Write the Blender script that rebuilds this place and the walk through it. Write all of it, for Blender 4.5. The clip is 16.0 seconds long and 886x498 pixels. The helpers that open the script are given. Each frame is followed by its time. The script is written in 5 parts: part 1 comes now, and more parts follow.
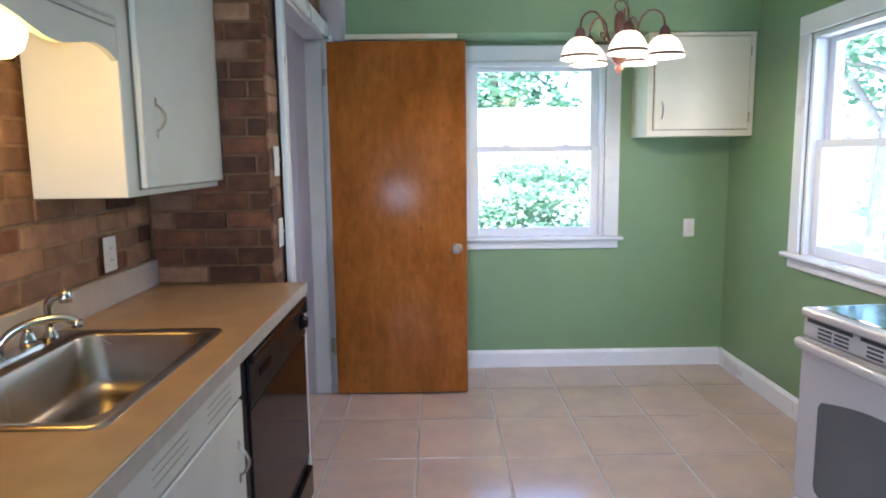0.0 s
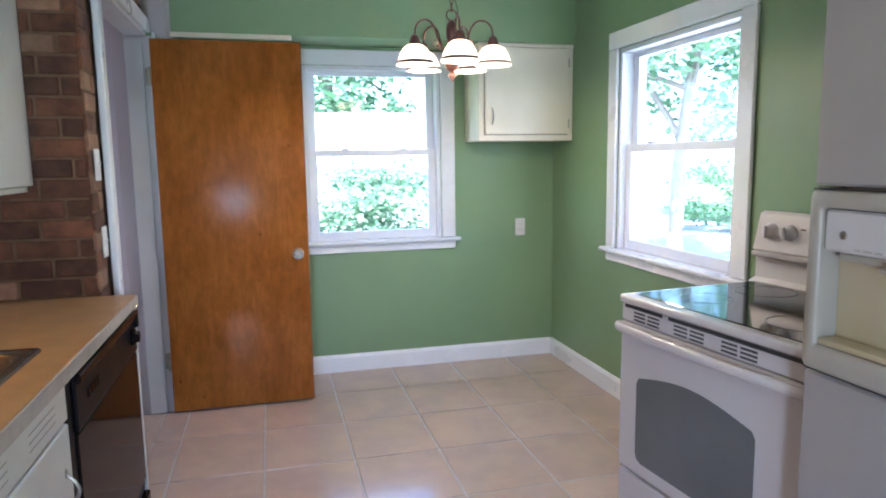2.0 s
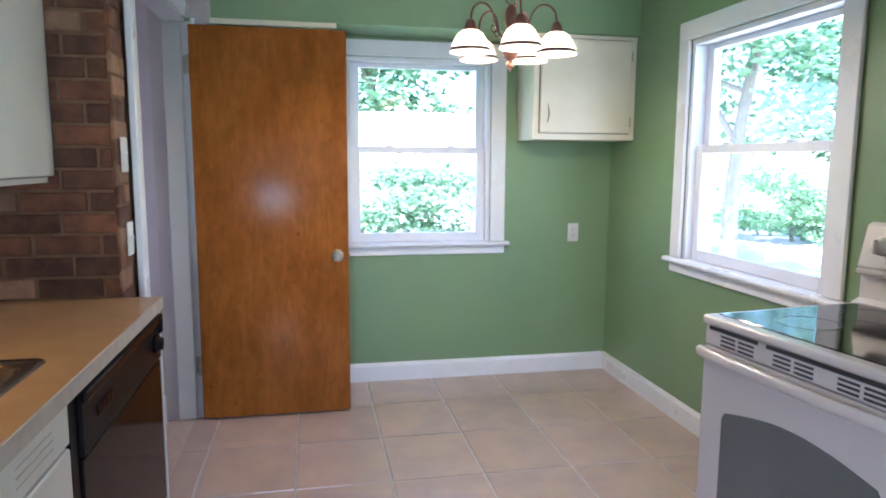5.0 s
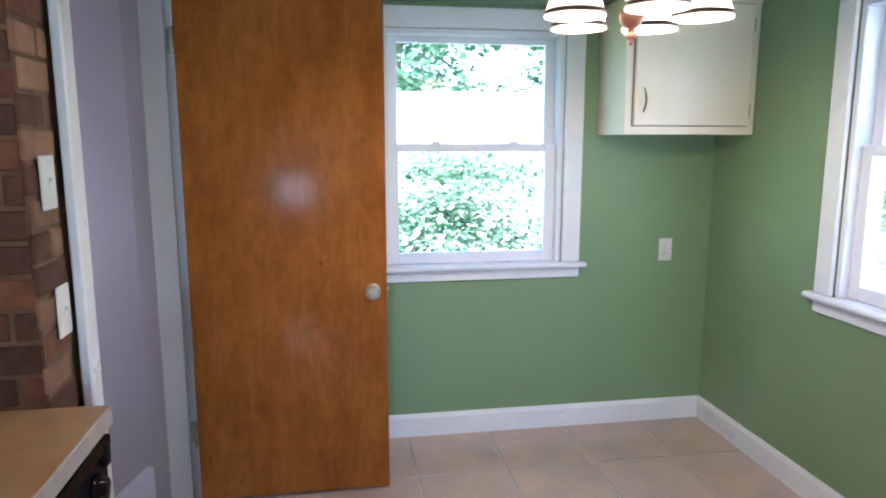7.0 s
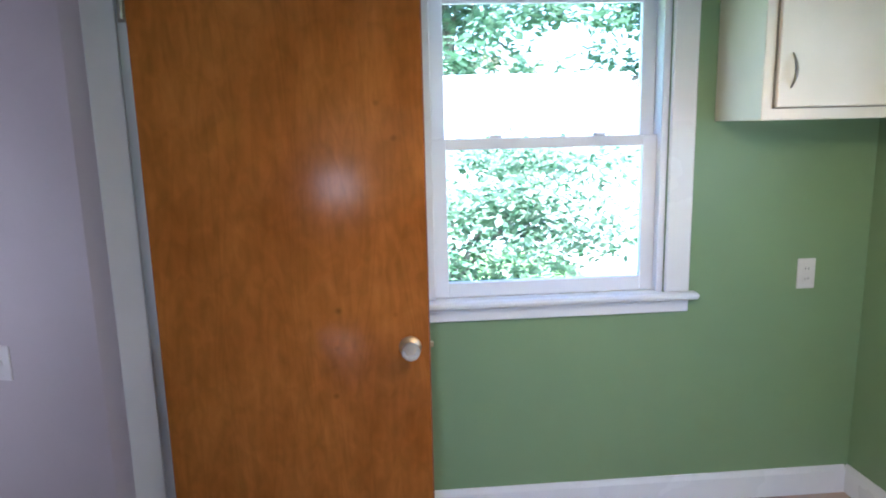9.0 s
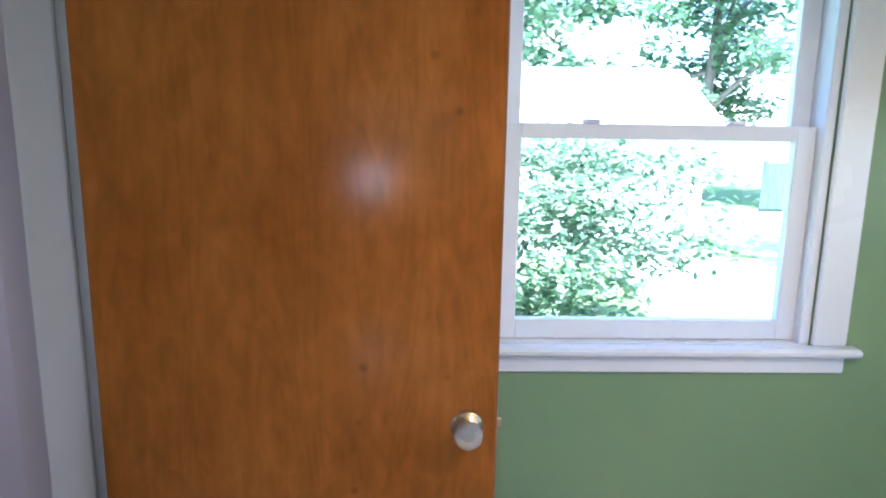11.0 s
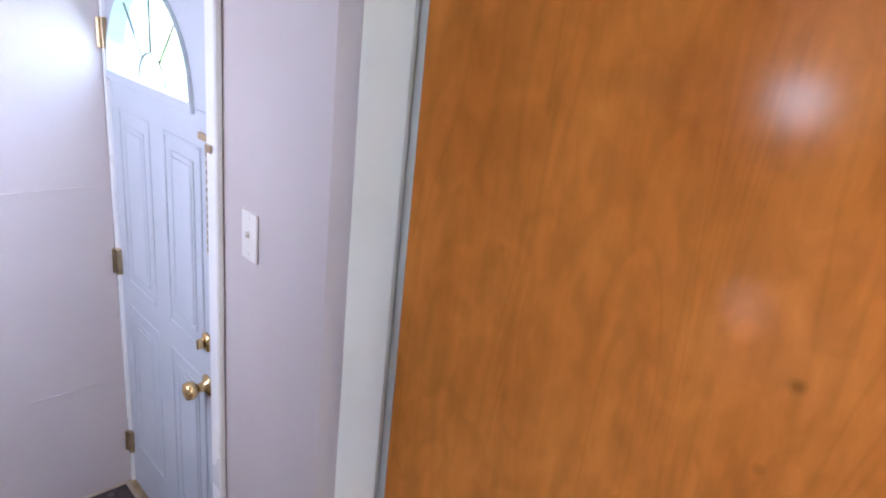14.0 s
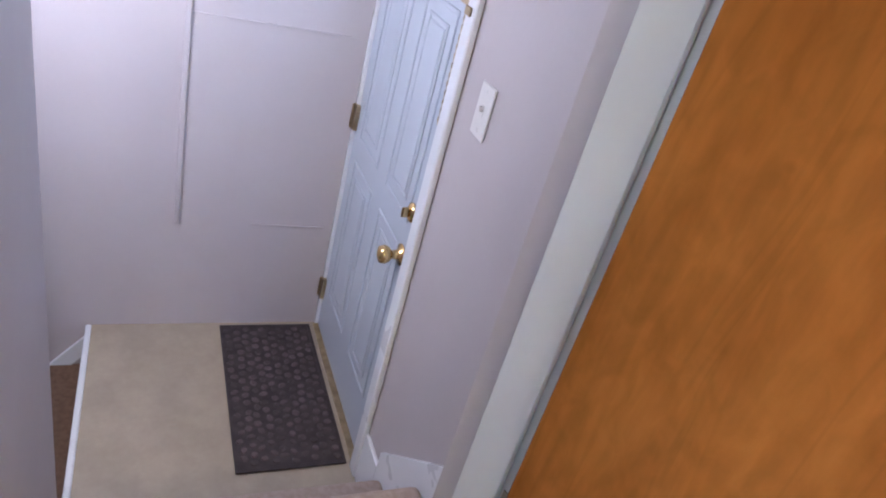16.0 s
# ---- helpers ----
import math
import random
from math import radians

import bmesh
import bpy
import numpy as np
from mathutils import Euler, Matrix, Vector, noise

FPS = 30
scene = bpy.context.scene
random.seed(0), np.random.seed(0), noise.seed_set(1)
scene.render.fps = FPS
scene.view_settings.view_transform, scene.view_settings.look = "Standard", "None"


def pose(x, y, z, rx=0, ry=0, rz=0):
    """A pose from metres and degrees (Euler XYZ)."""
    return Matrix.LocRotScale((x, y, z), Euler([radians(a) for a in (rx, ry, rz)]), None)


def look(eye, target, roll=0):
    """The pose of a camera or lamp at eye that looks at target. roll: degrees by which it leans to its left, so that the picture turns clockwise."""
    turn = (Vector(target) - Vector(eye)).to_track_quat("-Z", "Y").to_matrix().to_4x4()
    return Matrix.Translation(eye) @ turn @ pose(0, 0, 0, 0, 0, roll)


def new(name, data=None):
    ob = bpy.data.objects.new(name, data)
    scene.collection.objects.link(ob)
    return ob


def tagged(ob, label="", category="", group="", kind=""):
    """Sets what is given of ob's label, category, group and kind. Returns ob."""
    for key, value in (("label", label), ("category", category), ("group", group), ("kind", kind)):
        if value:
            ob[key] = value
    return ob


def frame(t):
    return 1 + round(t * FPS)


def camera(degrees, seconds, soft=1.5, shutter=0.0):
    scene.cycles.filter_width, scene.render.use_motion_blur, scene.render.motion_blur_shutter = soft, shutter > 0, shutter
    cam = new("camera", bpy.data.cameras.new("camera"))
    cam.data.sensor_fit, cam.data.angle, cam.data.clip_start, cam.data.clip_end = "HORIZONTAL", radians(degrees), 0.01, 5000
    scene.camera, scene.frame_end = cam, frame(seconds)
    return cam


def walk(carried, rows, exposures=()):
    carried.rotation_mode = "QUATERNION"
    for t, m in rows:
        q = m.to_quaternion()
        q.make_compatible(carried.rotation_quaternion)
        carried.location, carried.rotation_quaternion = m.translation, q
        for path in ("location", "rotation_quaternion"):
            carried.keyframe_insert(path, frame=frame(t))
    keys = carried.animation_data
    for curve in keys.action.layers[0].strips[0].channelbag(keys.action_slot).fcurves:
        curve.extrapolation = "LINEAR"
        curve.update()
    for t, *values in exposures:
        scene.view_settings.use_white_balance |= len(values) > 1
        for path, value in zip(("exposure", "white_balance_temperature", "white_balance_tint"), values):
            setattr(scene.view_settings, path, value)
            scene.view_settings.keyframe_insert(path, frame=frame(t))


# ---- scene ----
cam = camera(66.9, 16.0, soft=1.9)
PATH = [
    (0, (0.282, -0.493, 1.404), (0.303, 1.488, 1.128), -0.7),
    (0.5, (0.278, -0.5, 1.402), (0.409, 1.476, 1.123), -0.7),
    (1, (0.275, -0.508, 1.4), (0.527, 1.456, 1.121), -0.7),
    (1.5, (0.27, -0.511, 1.399), (0.645, 1.435, 1.124), -0.8),
    (2, (0.262, -0.518, 1.395), (0.754, 1.402, 1.128), -0.8),
    (2.5, (0.267, -0.524, 1.389), (0.863, 1.368, 1.131), -0.7),
    (3, (0.278, -0.52, 1.387), (0.955, 1.345, 1.133), -0.6),
    (3.5, (0.286, -0.504, 1.382), (0.98, 1.355, 1.131), -0.6),
    (4, (0.258, -0.486, 1.381), (0.892, 1.395, 1.13), -0.5),
    (4.5, (0.25, -0.404, 1.38), (0.761, 1.512, 1.124), -0.1),
    (5, (0.27, -0.246, 1.375), (0.653, 1.7, 1.114), 0.3),
    (5.2, (0.272, -0.173, 1.386), (0.619, 1.778, 1.115), 0.3),
    (7.3, (0.257, 0.783, 1.493), (0.559, 2.732, 1.159), -0.2),
    (7.5, (0.335, 0.856, 1.497), (0.574, 2.812, 1.156), -1.2),
    (8, (0.393, 1.017, 1.502), (0.565, 2.979, 1.157), -1.2),
    (8.5, (0.396, 1.216, 1.496), (0.541, 3.181, 1.151), -1.3),
    (8.7, (0.373, 1.314, 1.516), (0.529, 3.275, 1.155), -1.5),
    (10.8, (0.335, 2.053, 1.467), (0.381, 4.016, 1.091), 0.8),
    (11, (0.314, 2.11, 1.464), (0.37, 4.073, 1.084), 0.9),
    (11.5, (0.273, 2.239, 1.452), (0.308, 4.201, 1.066), 1.1),
    (12, (0.253, 2.355, 1.433), (0.163, 4.312, 1.03), 1.6),
    (12.5, (0.248, 2.446, 1.407), (-0.063, 4.372, 0.965), 2.6),
    (13, (0.24, 2.53, 1.382), (-0.329, 4.378, 0.872), 3.8),
    (13.5, (0.205, 2.566, 1.358), (-0.554, 4.316, 0.755), 5.2),
    (14, (0.169, 2.596, 1.335), (-0.753, 4.23, 0.642), 6.4),
    (14.5, (0.147, 2.613, 1.301), (-0.917, 4.123, 0.535), 8.4),
    (15, (0.131, 2.634, 1.268), (-1.042, 4.016, 0.423), 10.8),
    (15.5, (0.118, 2.651, 1.24), (-1.123, 3.926, 0.327), 13.6),
    (16, (0.111, 2.663, 1.215), (-1.168, 3.856, 0.247), 16.2),
]
EXPOSURES = [(t, stops, 5050 if t < 13 else 5250, 15) for t, stops in ((0.0, 3.05), (5.0, 3.03), (8.0, 2.92), (11.0, 2.87), (12.0, 2.95), (12.5, 2.95), (13.0, 3.3), (13.5, 3.8), (14.0, 3.98), (15.0, 3.95), (16.0, 3.75))]
walk(cam, [(t, look(eye, target, roll)) for t, eye, target, roll in PATH], EXPOSURES)

# ---- light ----
SUN_EL, SUN_AZ = radians(58), radians(205)
world = bpy.data.worlds.new("sky")
scene.world = world
world.use_nodes = True
_wn = world.node_tree.nodes
_sky = _wn.new("ShaderNodeTexSky")
_sky.sky_type = "NISHITA"
_sky.sun_disc = False
_sky.sun_elevation = SUN_EL
_sky.sun_rotation = SUN_AZ
_wn["Background"].inputs[1].default_value = 0.15
world.node_tree.links.new(_sky.outputs[0], _wn["Background"].inputs[0])


def sun_lamp():
    data = bpy.data.lights.new("sun", "SUN")
    data.energy, data.angle, data.color = 5.0, radians(0.6), (1.0, 0.96, 0.9)
    ob = new("sun", data)
    d = Vector((math.sin(SUN_AZ) * math.cos(SUN_EL), math.cos(SUN_AZ) * math.cos(SUN_EL), math.sin(SUN_EL)))
    ob.matrix_world = look(d * 20, (0, 0, 0))


sun_lamp()


def area_light(name, at, toward, w, h, energy, color=(0.86, 0.93, 1.0)):
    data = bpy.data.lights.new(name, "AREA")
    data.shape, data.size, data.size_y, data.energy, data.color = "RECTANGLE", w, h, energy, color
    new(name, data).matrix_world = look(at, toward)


def point_light(name, at, energy, color, radius=0.03):
    data = bpy.data.lights.new(name, "POINT")
    data.energy, data.color, data.shadow_soft_size = energy, color, radius
    new(name, data).location = at


area_light("daylight_fan_window", (-1.465, 3.85, 1.12), (-1.55, 2.9, 0.2), 0.45, 0.22, 0.22)
# Unseen lamp, added as fill and for the highlight on the wooden door
area_light("back_fill_light", (-0.2, -2.02, 0.88), (0.0, 0.5, 1.05), 0.36, 0.30, 4.8, (0.92, 0.95, 1.0))
# Unseen point lamp without a fixture, added to brighten the entry walls
point_light("entry_fill_light", (-1.48, 2.70, 1.08), 2.5, (1.0, 0.93, 0.92), 0.16)

# ---- materials ----


def material(name, base, second=None, rough=0.5, metal=0.0, scale=6.0, stretch=(1, 1, 1), bump=0.0, bump_scale=60.0,
             fine=0.0, spec=0.5, per_object=0.0, coat=0.0, detail=4.0, emission=None, transmission=0.0, alpha_stain=None, lo=0.35, hi=0.65):
    m = bpy.data.materials.new(name)
    m.use_nodes = True
    nt = m.node_tree
    n, l = nt.nodes, nt.links
    b = n["Principled BSDF"]
    b.inputs["Roughness"].default_value = rough
    b.inputs["Metallic"].default_value = metal
    b.inputs["Specular IOR Level"].default_value = spec
    b.inputs["Coat Weight"].default_value = coat
    b.inputs["Transmission Weight"].default_value = transmission
    second = second or tuple(c * 0.88 for c in base)
    tc = n.new("ShaderNodeTexCoord")
    mp = n.new("ShaderNodeMapping")
    mp.inputs["Scale"].default_value = stretch
    l.new(tc.outputs["Object"], mp.inputs["Vector"])
    src = mp.outputs[0]
    if per_object:
        oi = n.new("ShaderNodeObjectInfo")
        add = n.new("ShaderNodeVectorMath")
        add.operation = "ADD"
        sc = n.new("ShaderNodeVectorMath")
        sc.operation = "SCALE"
        sc.inputs[0].default_value = (13.0, 7.0, 29.0)
        l.new(oi.outputs["Random"], sc.inputs["Scale"])
        l.new(src, add.inputs[0])
        l.new(sc.outputs[0], add.inputs[1])
        src = add.outputs[0]
    t1 = n.new("ShaderNodeTexNoise")
    t1.inputs["Scale"].default_value = scale
    t1.inputs["Detail"].default_value = detail
    l.new(src, t1.inputs["Vector"])
    ramp = n.new("ShaderNodeValToRGB")
    ramp.color_ramp.elements[0].position, ramp.color_ramp.elements[1].position = lo, hi
    ramp.color_ramp.elements[0].color = (*base, 1)
    ramp.color_ramp.elements[1].color = (*second, 1)
    l.new(t1.outputs[0], ramp.inputs[0])
    out = ramp.outputs[0]
    t2 = n.new("ShaderNodeTexNoise")
    t2.inputs["Scale"].default_value = bump_scale
    t2.inputs["Detail"].default_value = 3.0
    l.new(src, t2.inputs["Vector"])
    if fine:
        mix = n.new("ShaderNodeMix")
        mix.data_type, mix.blend_type = "RGBA", "MULTIPLY"
        mix.inputs["Factor"].default_value = fine
        l.new(out, mix.inputs["A"])
        l.new(t2.outputs[0], mix.inputs["B"])
        out = mix.outputs["Result"]
    if per_object:
        hsv = n.new("ShaderNodeHueSaturation")
        mr = n.new("ShaderNodeMapRange")
        mr.inputs["To Min"].default_value, mr.inputs["To Max"].default_value = 1 - per_object, 1 + per_object
        l.new(oi.outputs["Random"], mr.inputs["Value"])
        l.new(mr.outputs[0], hsv.inputs["Value"])
        l.new(out, hsv.inputs["Color"])
        out = hsv.outputs[0]
    l.new(out, b.inputs["Base Color"])
    if bump:
        bp = n.new("ShaderNodeBump")
        bp.inputs["Strength"].default_value = min(1.0, bump)
        bp.inputs["Distance"].default_value = 0.002
        l.new(t2.outputs[0], bp.inputs["Height"])
        l.new(bp.outputs[0], b.inputs["Normal"])
    if rough > 0.1:
        rr = n.new("ShaderNodeMapRange")
        rr.inputs["To Min"].default_value, rr.inputs["To Max"].default_value = rough * 0.88, min(1, rough * 1.12)
        l.new(t1.outputs[0], rr.inputs["Value"])
        l.new(rr.outputs[0], b.inputs["Roughness"])
    if emission:
        b.inputs["Emission Color"].default_value = (*emission[0], 1)
        b.inputs["Emission Strength"].default_value = emission[1]
    return m


def wood_door_material():
    m = bpy.data.materials.new("varnished_birch")
    m.use_nodes = True
    n, l = m.node_tree.nodes, m.node_tree.links
    b = n["Principled BSDF"]
    tc = n.new("ShaderNodeTexCoord")
    warp = n.new("ShaderNodeTexNoise")
    mp = n.new("ShaderNodeMapping")
    mp.inputs["Scale"].default_value = (8.0, 8.0, 1.1)
    l.new(tc.outputs["Object"], mp.inputs["Vector"])
    warp.inputs["Scale"].default_value = 1.1
    warp.inputs["Detail"].default_value = 2.0
    warp.inputs["Distortion"].default_value = 1.3
    l.new(mp.outputs[0], warp.inputs["Vector"])
    ring = n.new("ShaderNodeMath")
    ring.operation = "MULTIPLY"
    ring.inputs[1].default_value = 48.0
    l.new(warp.outputs[0], ring.inputs[0])
    sine = n.new("ShaderNodeMath")
    sine.operation = "SINE"
    l.new(ring.outputs[0], sine.inputs[0])
    fine = n.new("ShaderNodeTexNoise")
    mp2 = n.new("ShaderNodeMapping")
    mp2.inputs["Scale"].default_value = (70.0, 70.0, 7.0)
    l.new(tc.outputs["Object"], mp2.inputs["Vector"])
    fine.inputs["Scale"].default_value = 1.0
    fine.inputs["Detail"].default_value = 5.0
    l.new(mp2.outputs[0], fine.inputs["Vector"])
    broad = n.new("ShaderNodeTexNoise")
    mp3 = n.new("ShaderNodeMapping")
    mp3.inputs["Scale"].default_value = (9.0, 9.0, 3.6)
    l.new(tc.outputs["Object"], mp3.inputs["Vector"])
    broad.inputs["Scale"].default_value = 1.0
    broad.inputs["Detail"].default_value = 5.0
    l.new(mp3.outputs[0], broad.inputs["Vector"])
    ramp = n.new("ShaderNodeValToRGB")
    e = ramp.color_ramp.elements
    e[0].position, e[0].color = 0.32, (0.222, 0.073, 0.013, 1)
    e[1].position, e[1].color = 0.68, (0.292, 0.107, 0.021, 1)
    l.new(broad.outputs[0], ramp.inputs[0])
    r2 = n.new("ShaderNodeMapRange")
    r2.inputs["From Min"].default_value, r2.inputs["From Max"].default_value = -1.0, 0.0
    r2.inputs["To Min"].default_value, r2.inputs["To Max"].default_value = 0.92, 1.0
    l.new(sine.outputs[0], r2.inputs["Value"])
    r3 = n.new("ShaderNodeMapRange")
    r3.inputs["From Min"].default_value, r3.inputs["From Max"].default_value = 0.3, 0.7
    r3.inputs["To Min"].default_value, r3.inputs["To Max"].default_value = 0.94, 1.06
    l.new(fine.outputs[0], r3.inputs["Value"])
    mul = n.new("ShaderNodeMath")
    mul.operation = "MULTIPLY"
    l.new(r2.outputs[0], mul.inputs[0])
    l.new(r3.outputs[0], mul.inputs[1])
    vor = n.new("ShaderNodeTexVoronoi")
    vor.inputs["Scale"].default_value = 6.5
    l.new(tc.outputs["Object"], vor.inputs["Vector"])
    knot = n.new("ShaderNodeMapRange")
    knot.inputs["From Min"].default_value, knot.inputs["From Max"].default_value = 0.02, 0.08
    knot.inputs["To Min"].default_value, knot.inputs["To Max"].default_value = 0.62, 1.0
    l.new(vor.outputs["Distance"], knot.inputs["Value"])
    mul2 = n.new("ShaderNodeMath")
    mul2.operation = "MULTIPLY"
    l.new(mul.outputs[0], mul2.inputs[0])
    l.new(knot.outputs[0], mul2.inputs[1])
    # curly mottling of the veneer, about two to five centimetres
    mp4 = n.new("ShaderNodeMapping")
    mp4.inputs["Scale"].default_value = (26.0, 26.0, 15.0)
    l.new(tc.outputs["Object"], mp4.inputs["Vector"])
    curl = n.new("ShaderNodeTexNoise")
    curl.inputs["Scale"].default_value = 1.0
    curl.inputs["Detail"].default_value = 4.0
    curl.inputs["Distortion"].default_value = 0.8
    l.new(mp4.outputs[0], curl.inputs["Vector"])
    r4 = n.new("ShaderNodeMapRange")
    r4.inputs["From Min"].default_value, r4.inputs["From Max"].default_value = 0.32, 0.68
    r4.inputs["To Min"].default_value, r4.inputs["To Max"].default_value = 0.88, 1.08
    l.new(curl.outputs[0], r4.inputs["Value"])
    mul3 = n.new("ShaderNodeMath")
    mul3.operation = "MULTIPLY"
    l.new(mul2.outputs[0], mul3.inputs[0])
    l.new(r4.outputs[0], mul3.inputs[1])
    vm = n.new("ShaderNodeVectorMath")
    vm.operation = "SCALE"
    l.new(ramp.outputs[0], vm.inputs[0])
    l.new(mul3.outputs[0], vm.inputs["Scale"])
    l.new(vm.outputs[0], b.inputs["Base Color"])
    bp = n.new("ShaderNodeBump")
    bp.inputs["Strength"].default_value, bp.inputs["Distance"].default_value = 0.12, 0.001
    l.new(broad.outputs[0], bp.inputs["Height"])
    l.new(bp.outputs[0], b.inputs["Normal"])
    b.inputs["Roughness"].default_value = 0.13
    b.inputs["Specular IOR Level"].default_value = 0.03
    return m


def glass_material(name, tint=(1, 1, 1), rough=0.0):
    m = bpy.data.materials.new(name)
    m.use_nodes = True
    n, l = m.node_tree.nodes, m.node_tree.links
    n.remove(n["Principled BSDF"])
    tr, gl, mix, fr = n.new("ShaderNodeBsdfTransparent"), n.new("ShaderNodeBsdfGlossy"), n.new("ShaderNodeMixShader"), n.new("ShaderNodeFresnel")
    tr.inputs[0].default_value = (*tint, 1)
    gl.inputs["Roughness"].default_value = rough
    n.remove(fr)
    mix.inputs[0].default_value = 0.05
    l.new(tr.outputs[0], mix.inputs[1])
    l.new(gl.outputs[0], mix.inputs[2])
    l.new(mix.outputs[0], n["Material Output"].inputs[0])
    return m


def shade_material():
    m = bpy.data.materials.new("alabaster_glass")
    m.use_nodes = True
    n, l = m.node_tree.nodes, m.node_tree.links
    b = n["Principled BSDF"]
    b.inputs["Base Color"].default_value = (0.9, 0.86, 0.8, 1)
    b.inputs["Emission Color"].default_value = (1.0, 0.88, 0.74, 1)
    b.inputs["Emission Strength"].default_value = 0.09
    b.inputs["Roughness"].default_value = 0.25
    tl, mix = n.new("ShaderNodeBsdfTranslucent"), n.new("ShaderNodeMixShader")
    tex = n.new("ShaderNodeTexNoise")
    tex.inputs["Scale"].default_value = 14.0
    ramp = n.new("ShaderNodeValToRGB")
    ramp.color_ramp.elements[0].color, ramp.color_ramp.elements[1].color = (0.75, 0.62, 0.48, 1), (0.95, 0.92, 0.86, 1)
    l.new(tex.outputs[0], ramp.inputs[0])
    l.new(ramp.outputs[0], tl.inputs[0])
    mix.inputs[0].default_value = 0.55
    l.new(b.outputs[0], mix.inputs[1])
    l.new(tl.outputs[0], mix.inputs[2])
    l.new(mix.outputs[0], n["Material Output"].inputs[0])
    return m


def leaf_material(name, a, c):
    m = bpy.data.materials.new(name)
    m.use_nodes = True
    n, l = m.node_tree.nodes, m.node_tree.links
    b = n["Principled BSDF"]
    geo = n.new("ShaderNodeNewGeometry")
    ramp = n.new("ShaderNodeValToRGB")
    ramp.color_ramp.elements[0].color, ramp.color_ramp.elements[1].color = (*a, 1), (*c, 1)
    l.new(geo.outputs["Random Per Island"], ramp.inputs[0])
    l.new(ramp.outputs[0], b.inputs["Base Color"])
    b.inputs["Roughness"].default_value = 0.45
    tl, mix = n.new("ShaderNodeBsdfTranslucent"), n.new("ShaderNodeMixShader")
    l.new(ramp.outputs[0], tl.inputs[0])
    mix.inputs[0].default_value = 0.35
    l.new(b.outputs[0], mix.inputs[1])
    l.new(tl.outputs[0], mix.inputs[2])
    l.new(mix.outputs[0], n["Material Output"].inputs[0])
    return m


M_GREEN = material("green_wall_paint", (0.205, 0.30, 0.155), (0.19, 0.282, 0.143), rough=0.42, scale=1.5, bump=0.25, bump_scale=180)
M_CEIL = material("white_ceiling_paint", (0.84, 0.84, 0.81), (0.80, 0.80, 0.77), rough=0.8, scale=2, bump=0.3, bump_scale=90)
M_TRIM = material("white_gloss_trim_paint", (0.76, 0.77, 0.80), (0.72, 0.73, 0.76), rough=0.28, scale=3, bump=0.08, bump_scale=40)
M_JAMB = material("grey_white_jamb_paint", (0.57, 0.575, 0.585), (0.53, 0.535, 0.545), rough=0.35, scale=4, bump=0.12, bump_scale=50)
M_VINYL = material("white_vinyl_sash", (0.74, 0.75, 0.80), (0.71, 0.72, 0.77), rough=0.35, scale=4)
M_CREAM = material("cream_cabinet_paint", (0.74, 0.68, 0.55), (0.70, 0.64, 0.50), rough=0.38, scale=5, bump=0.12, bump_scale=70)
M_CABW = material("off_white_cabinet_paint", (0.57, 0.56, 0.53), (0.53, 0.52, 0.495), rough=0.36, scale=4, bump=0.12, bump_scale=70)
# Colour of thin sheets that paint the shade between cabinet fronts
M_GAP = material("painted_gap_shade", (0.22, 0.19, 0.14), rough=0.8)
M_BRICK = material("brick_face", (0.170, 0.060, 0.024), (0.090, 0.032, 0.015), rough=0.75, scale=14, bump=0.9, bump_scale=70, per_object=0.42, fine=0.25)
M_BRICK2 = material("tan_brick_face", (0.31, 0.165, 0.088), (0.20, 0.098, 0.055), rough=0.7, scale=12, bump=0.9, bump_scale=70, per_object=0.3, fine=0.25)
M_MORTAR = material("brick_mortar", (0.27, 0.165, 0.10), (0.20, 0.12, 0.072), rough=0.9, scale=20, bump=0.8, bump_scale=120)
# Darker copy of the mortar, with the return wall's shade in its colour
M_MORTAR_DARK = material("shaded_mortar", (0.165, 0.095, 0.052), (0.12, 0.068, 0.038), rough=0.9, scale=20, bump=0.8, bump_scale=120)
M_COUNTER = material("tan_laminate", (0.42, 0.265, 0.13), (0.35, 0.215, 0.105), rough=0.33, scale=9, bump=0.05, bump_scale=200, fine=0.12, detail=8)
M_CEDGE = material("grey_laminate_edge", (0.42, 0.38, 0.34), (0.36, 0.32, 0.29), rough=0.4, scale=20)
M_SPLASH = material("pale_laminate_backsplash", (0.46, 0.39, 0.34), (0.40, 0.34, 0.29), rough=0.38, scale=10, fine=0.1)
M_STEEL = material("brushed_stainless_steel", (0.40, 0.35, 0.31), (0.34, 0.30, 0.27), rough=0.26, metal=1.0, scale=4, stretch=(1, 60, 1), bump=0.15, bump_scale=30)
M_CHROME = material("worn_chrome", (0.62, 0.60, 0.58), rough=0.12, metal=1.0)
M_BRASS = material("polished_brass", (0.75, 0.53, 0.24), rough=0.2, metal=1.0)
M_AGEDBRASS = material("aged_brass", (0.58, 0.46, 0.28), (0.42, 0.33, 0.2), rough=0.35, metal=1.0, scale=30)
M_NICKEL = material("tarnished_nickel", (0.42, 0.38, 0.33), (0.3, 0.27, 0.22), rough=0.3, metal=1.0, scale=25)
M_BRONZE = material("copper_bronze", (0.17, 0.075, 0.055), (0.10, 0.045, 0.035), rough=0.35, metal=0.4, scale=20)
M_BLACK = material("glossy_black_enamel", (0.008, 0.006, 0.007), (0.011, 0.008, 0.008), rough=0.10, scale=4, spec=0.08)
M_BLACKP = material("satin_black_plastic", (0.008, 0.008, 0.009), rough=0.3, scale=8, spec=0.06)
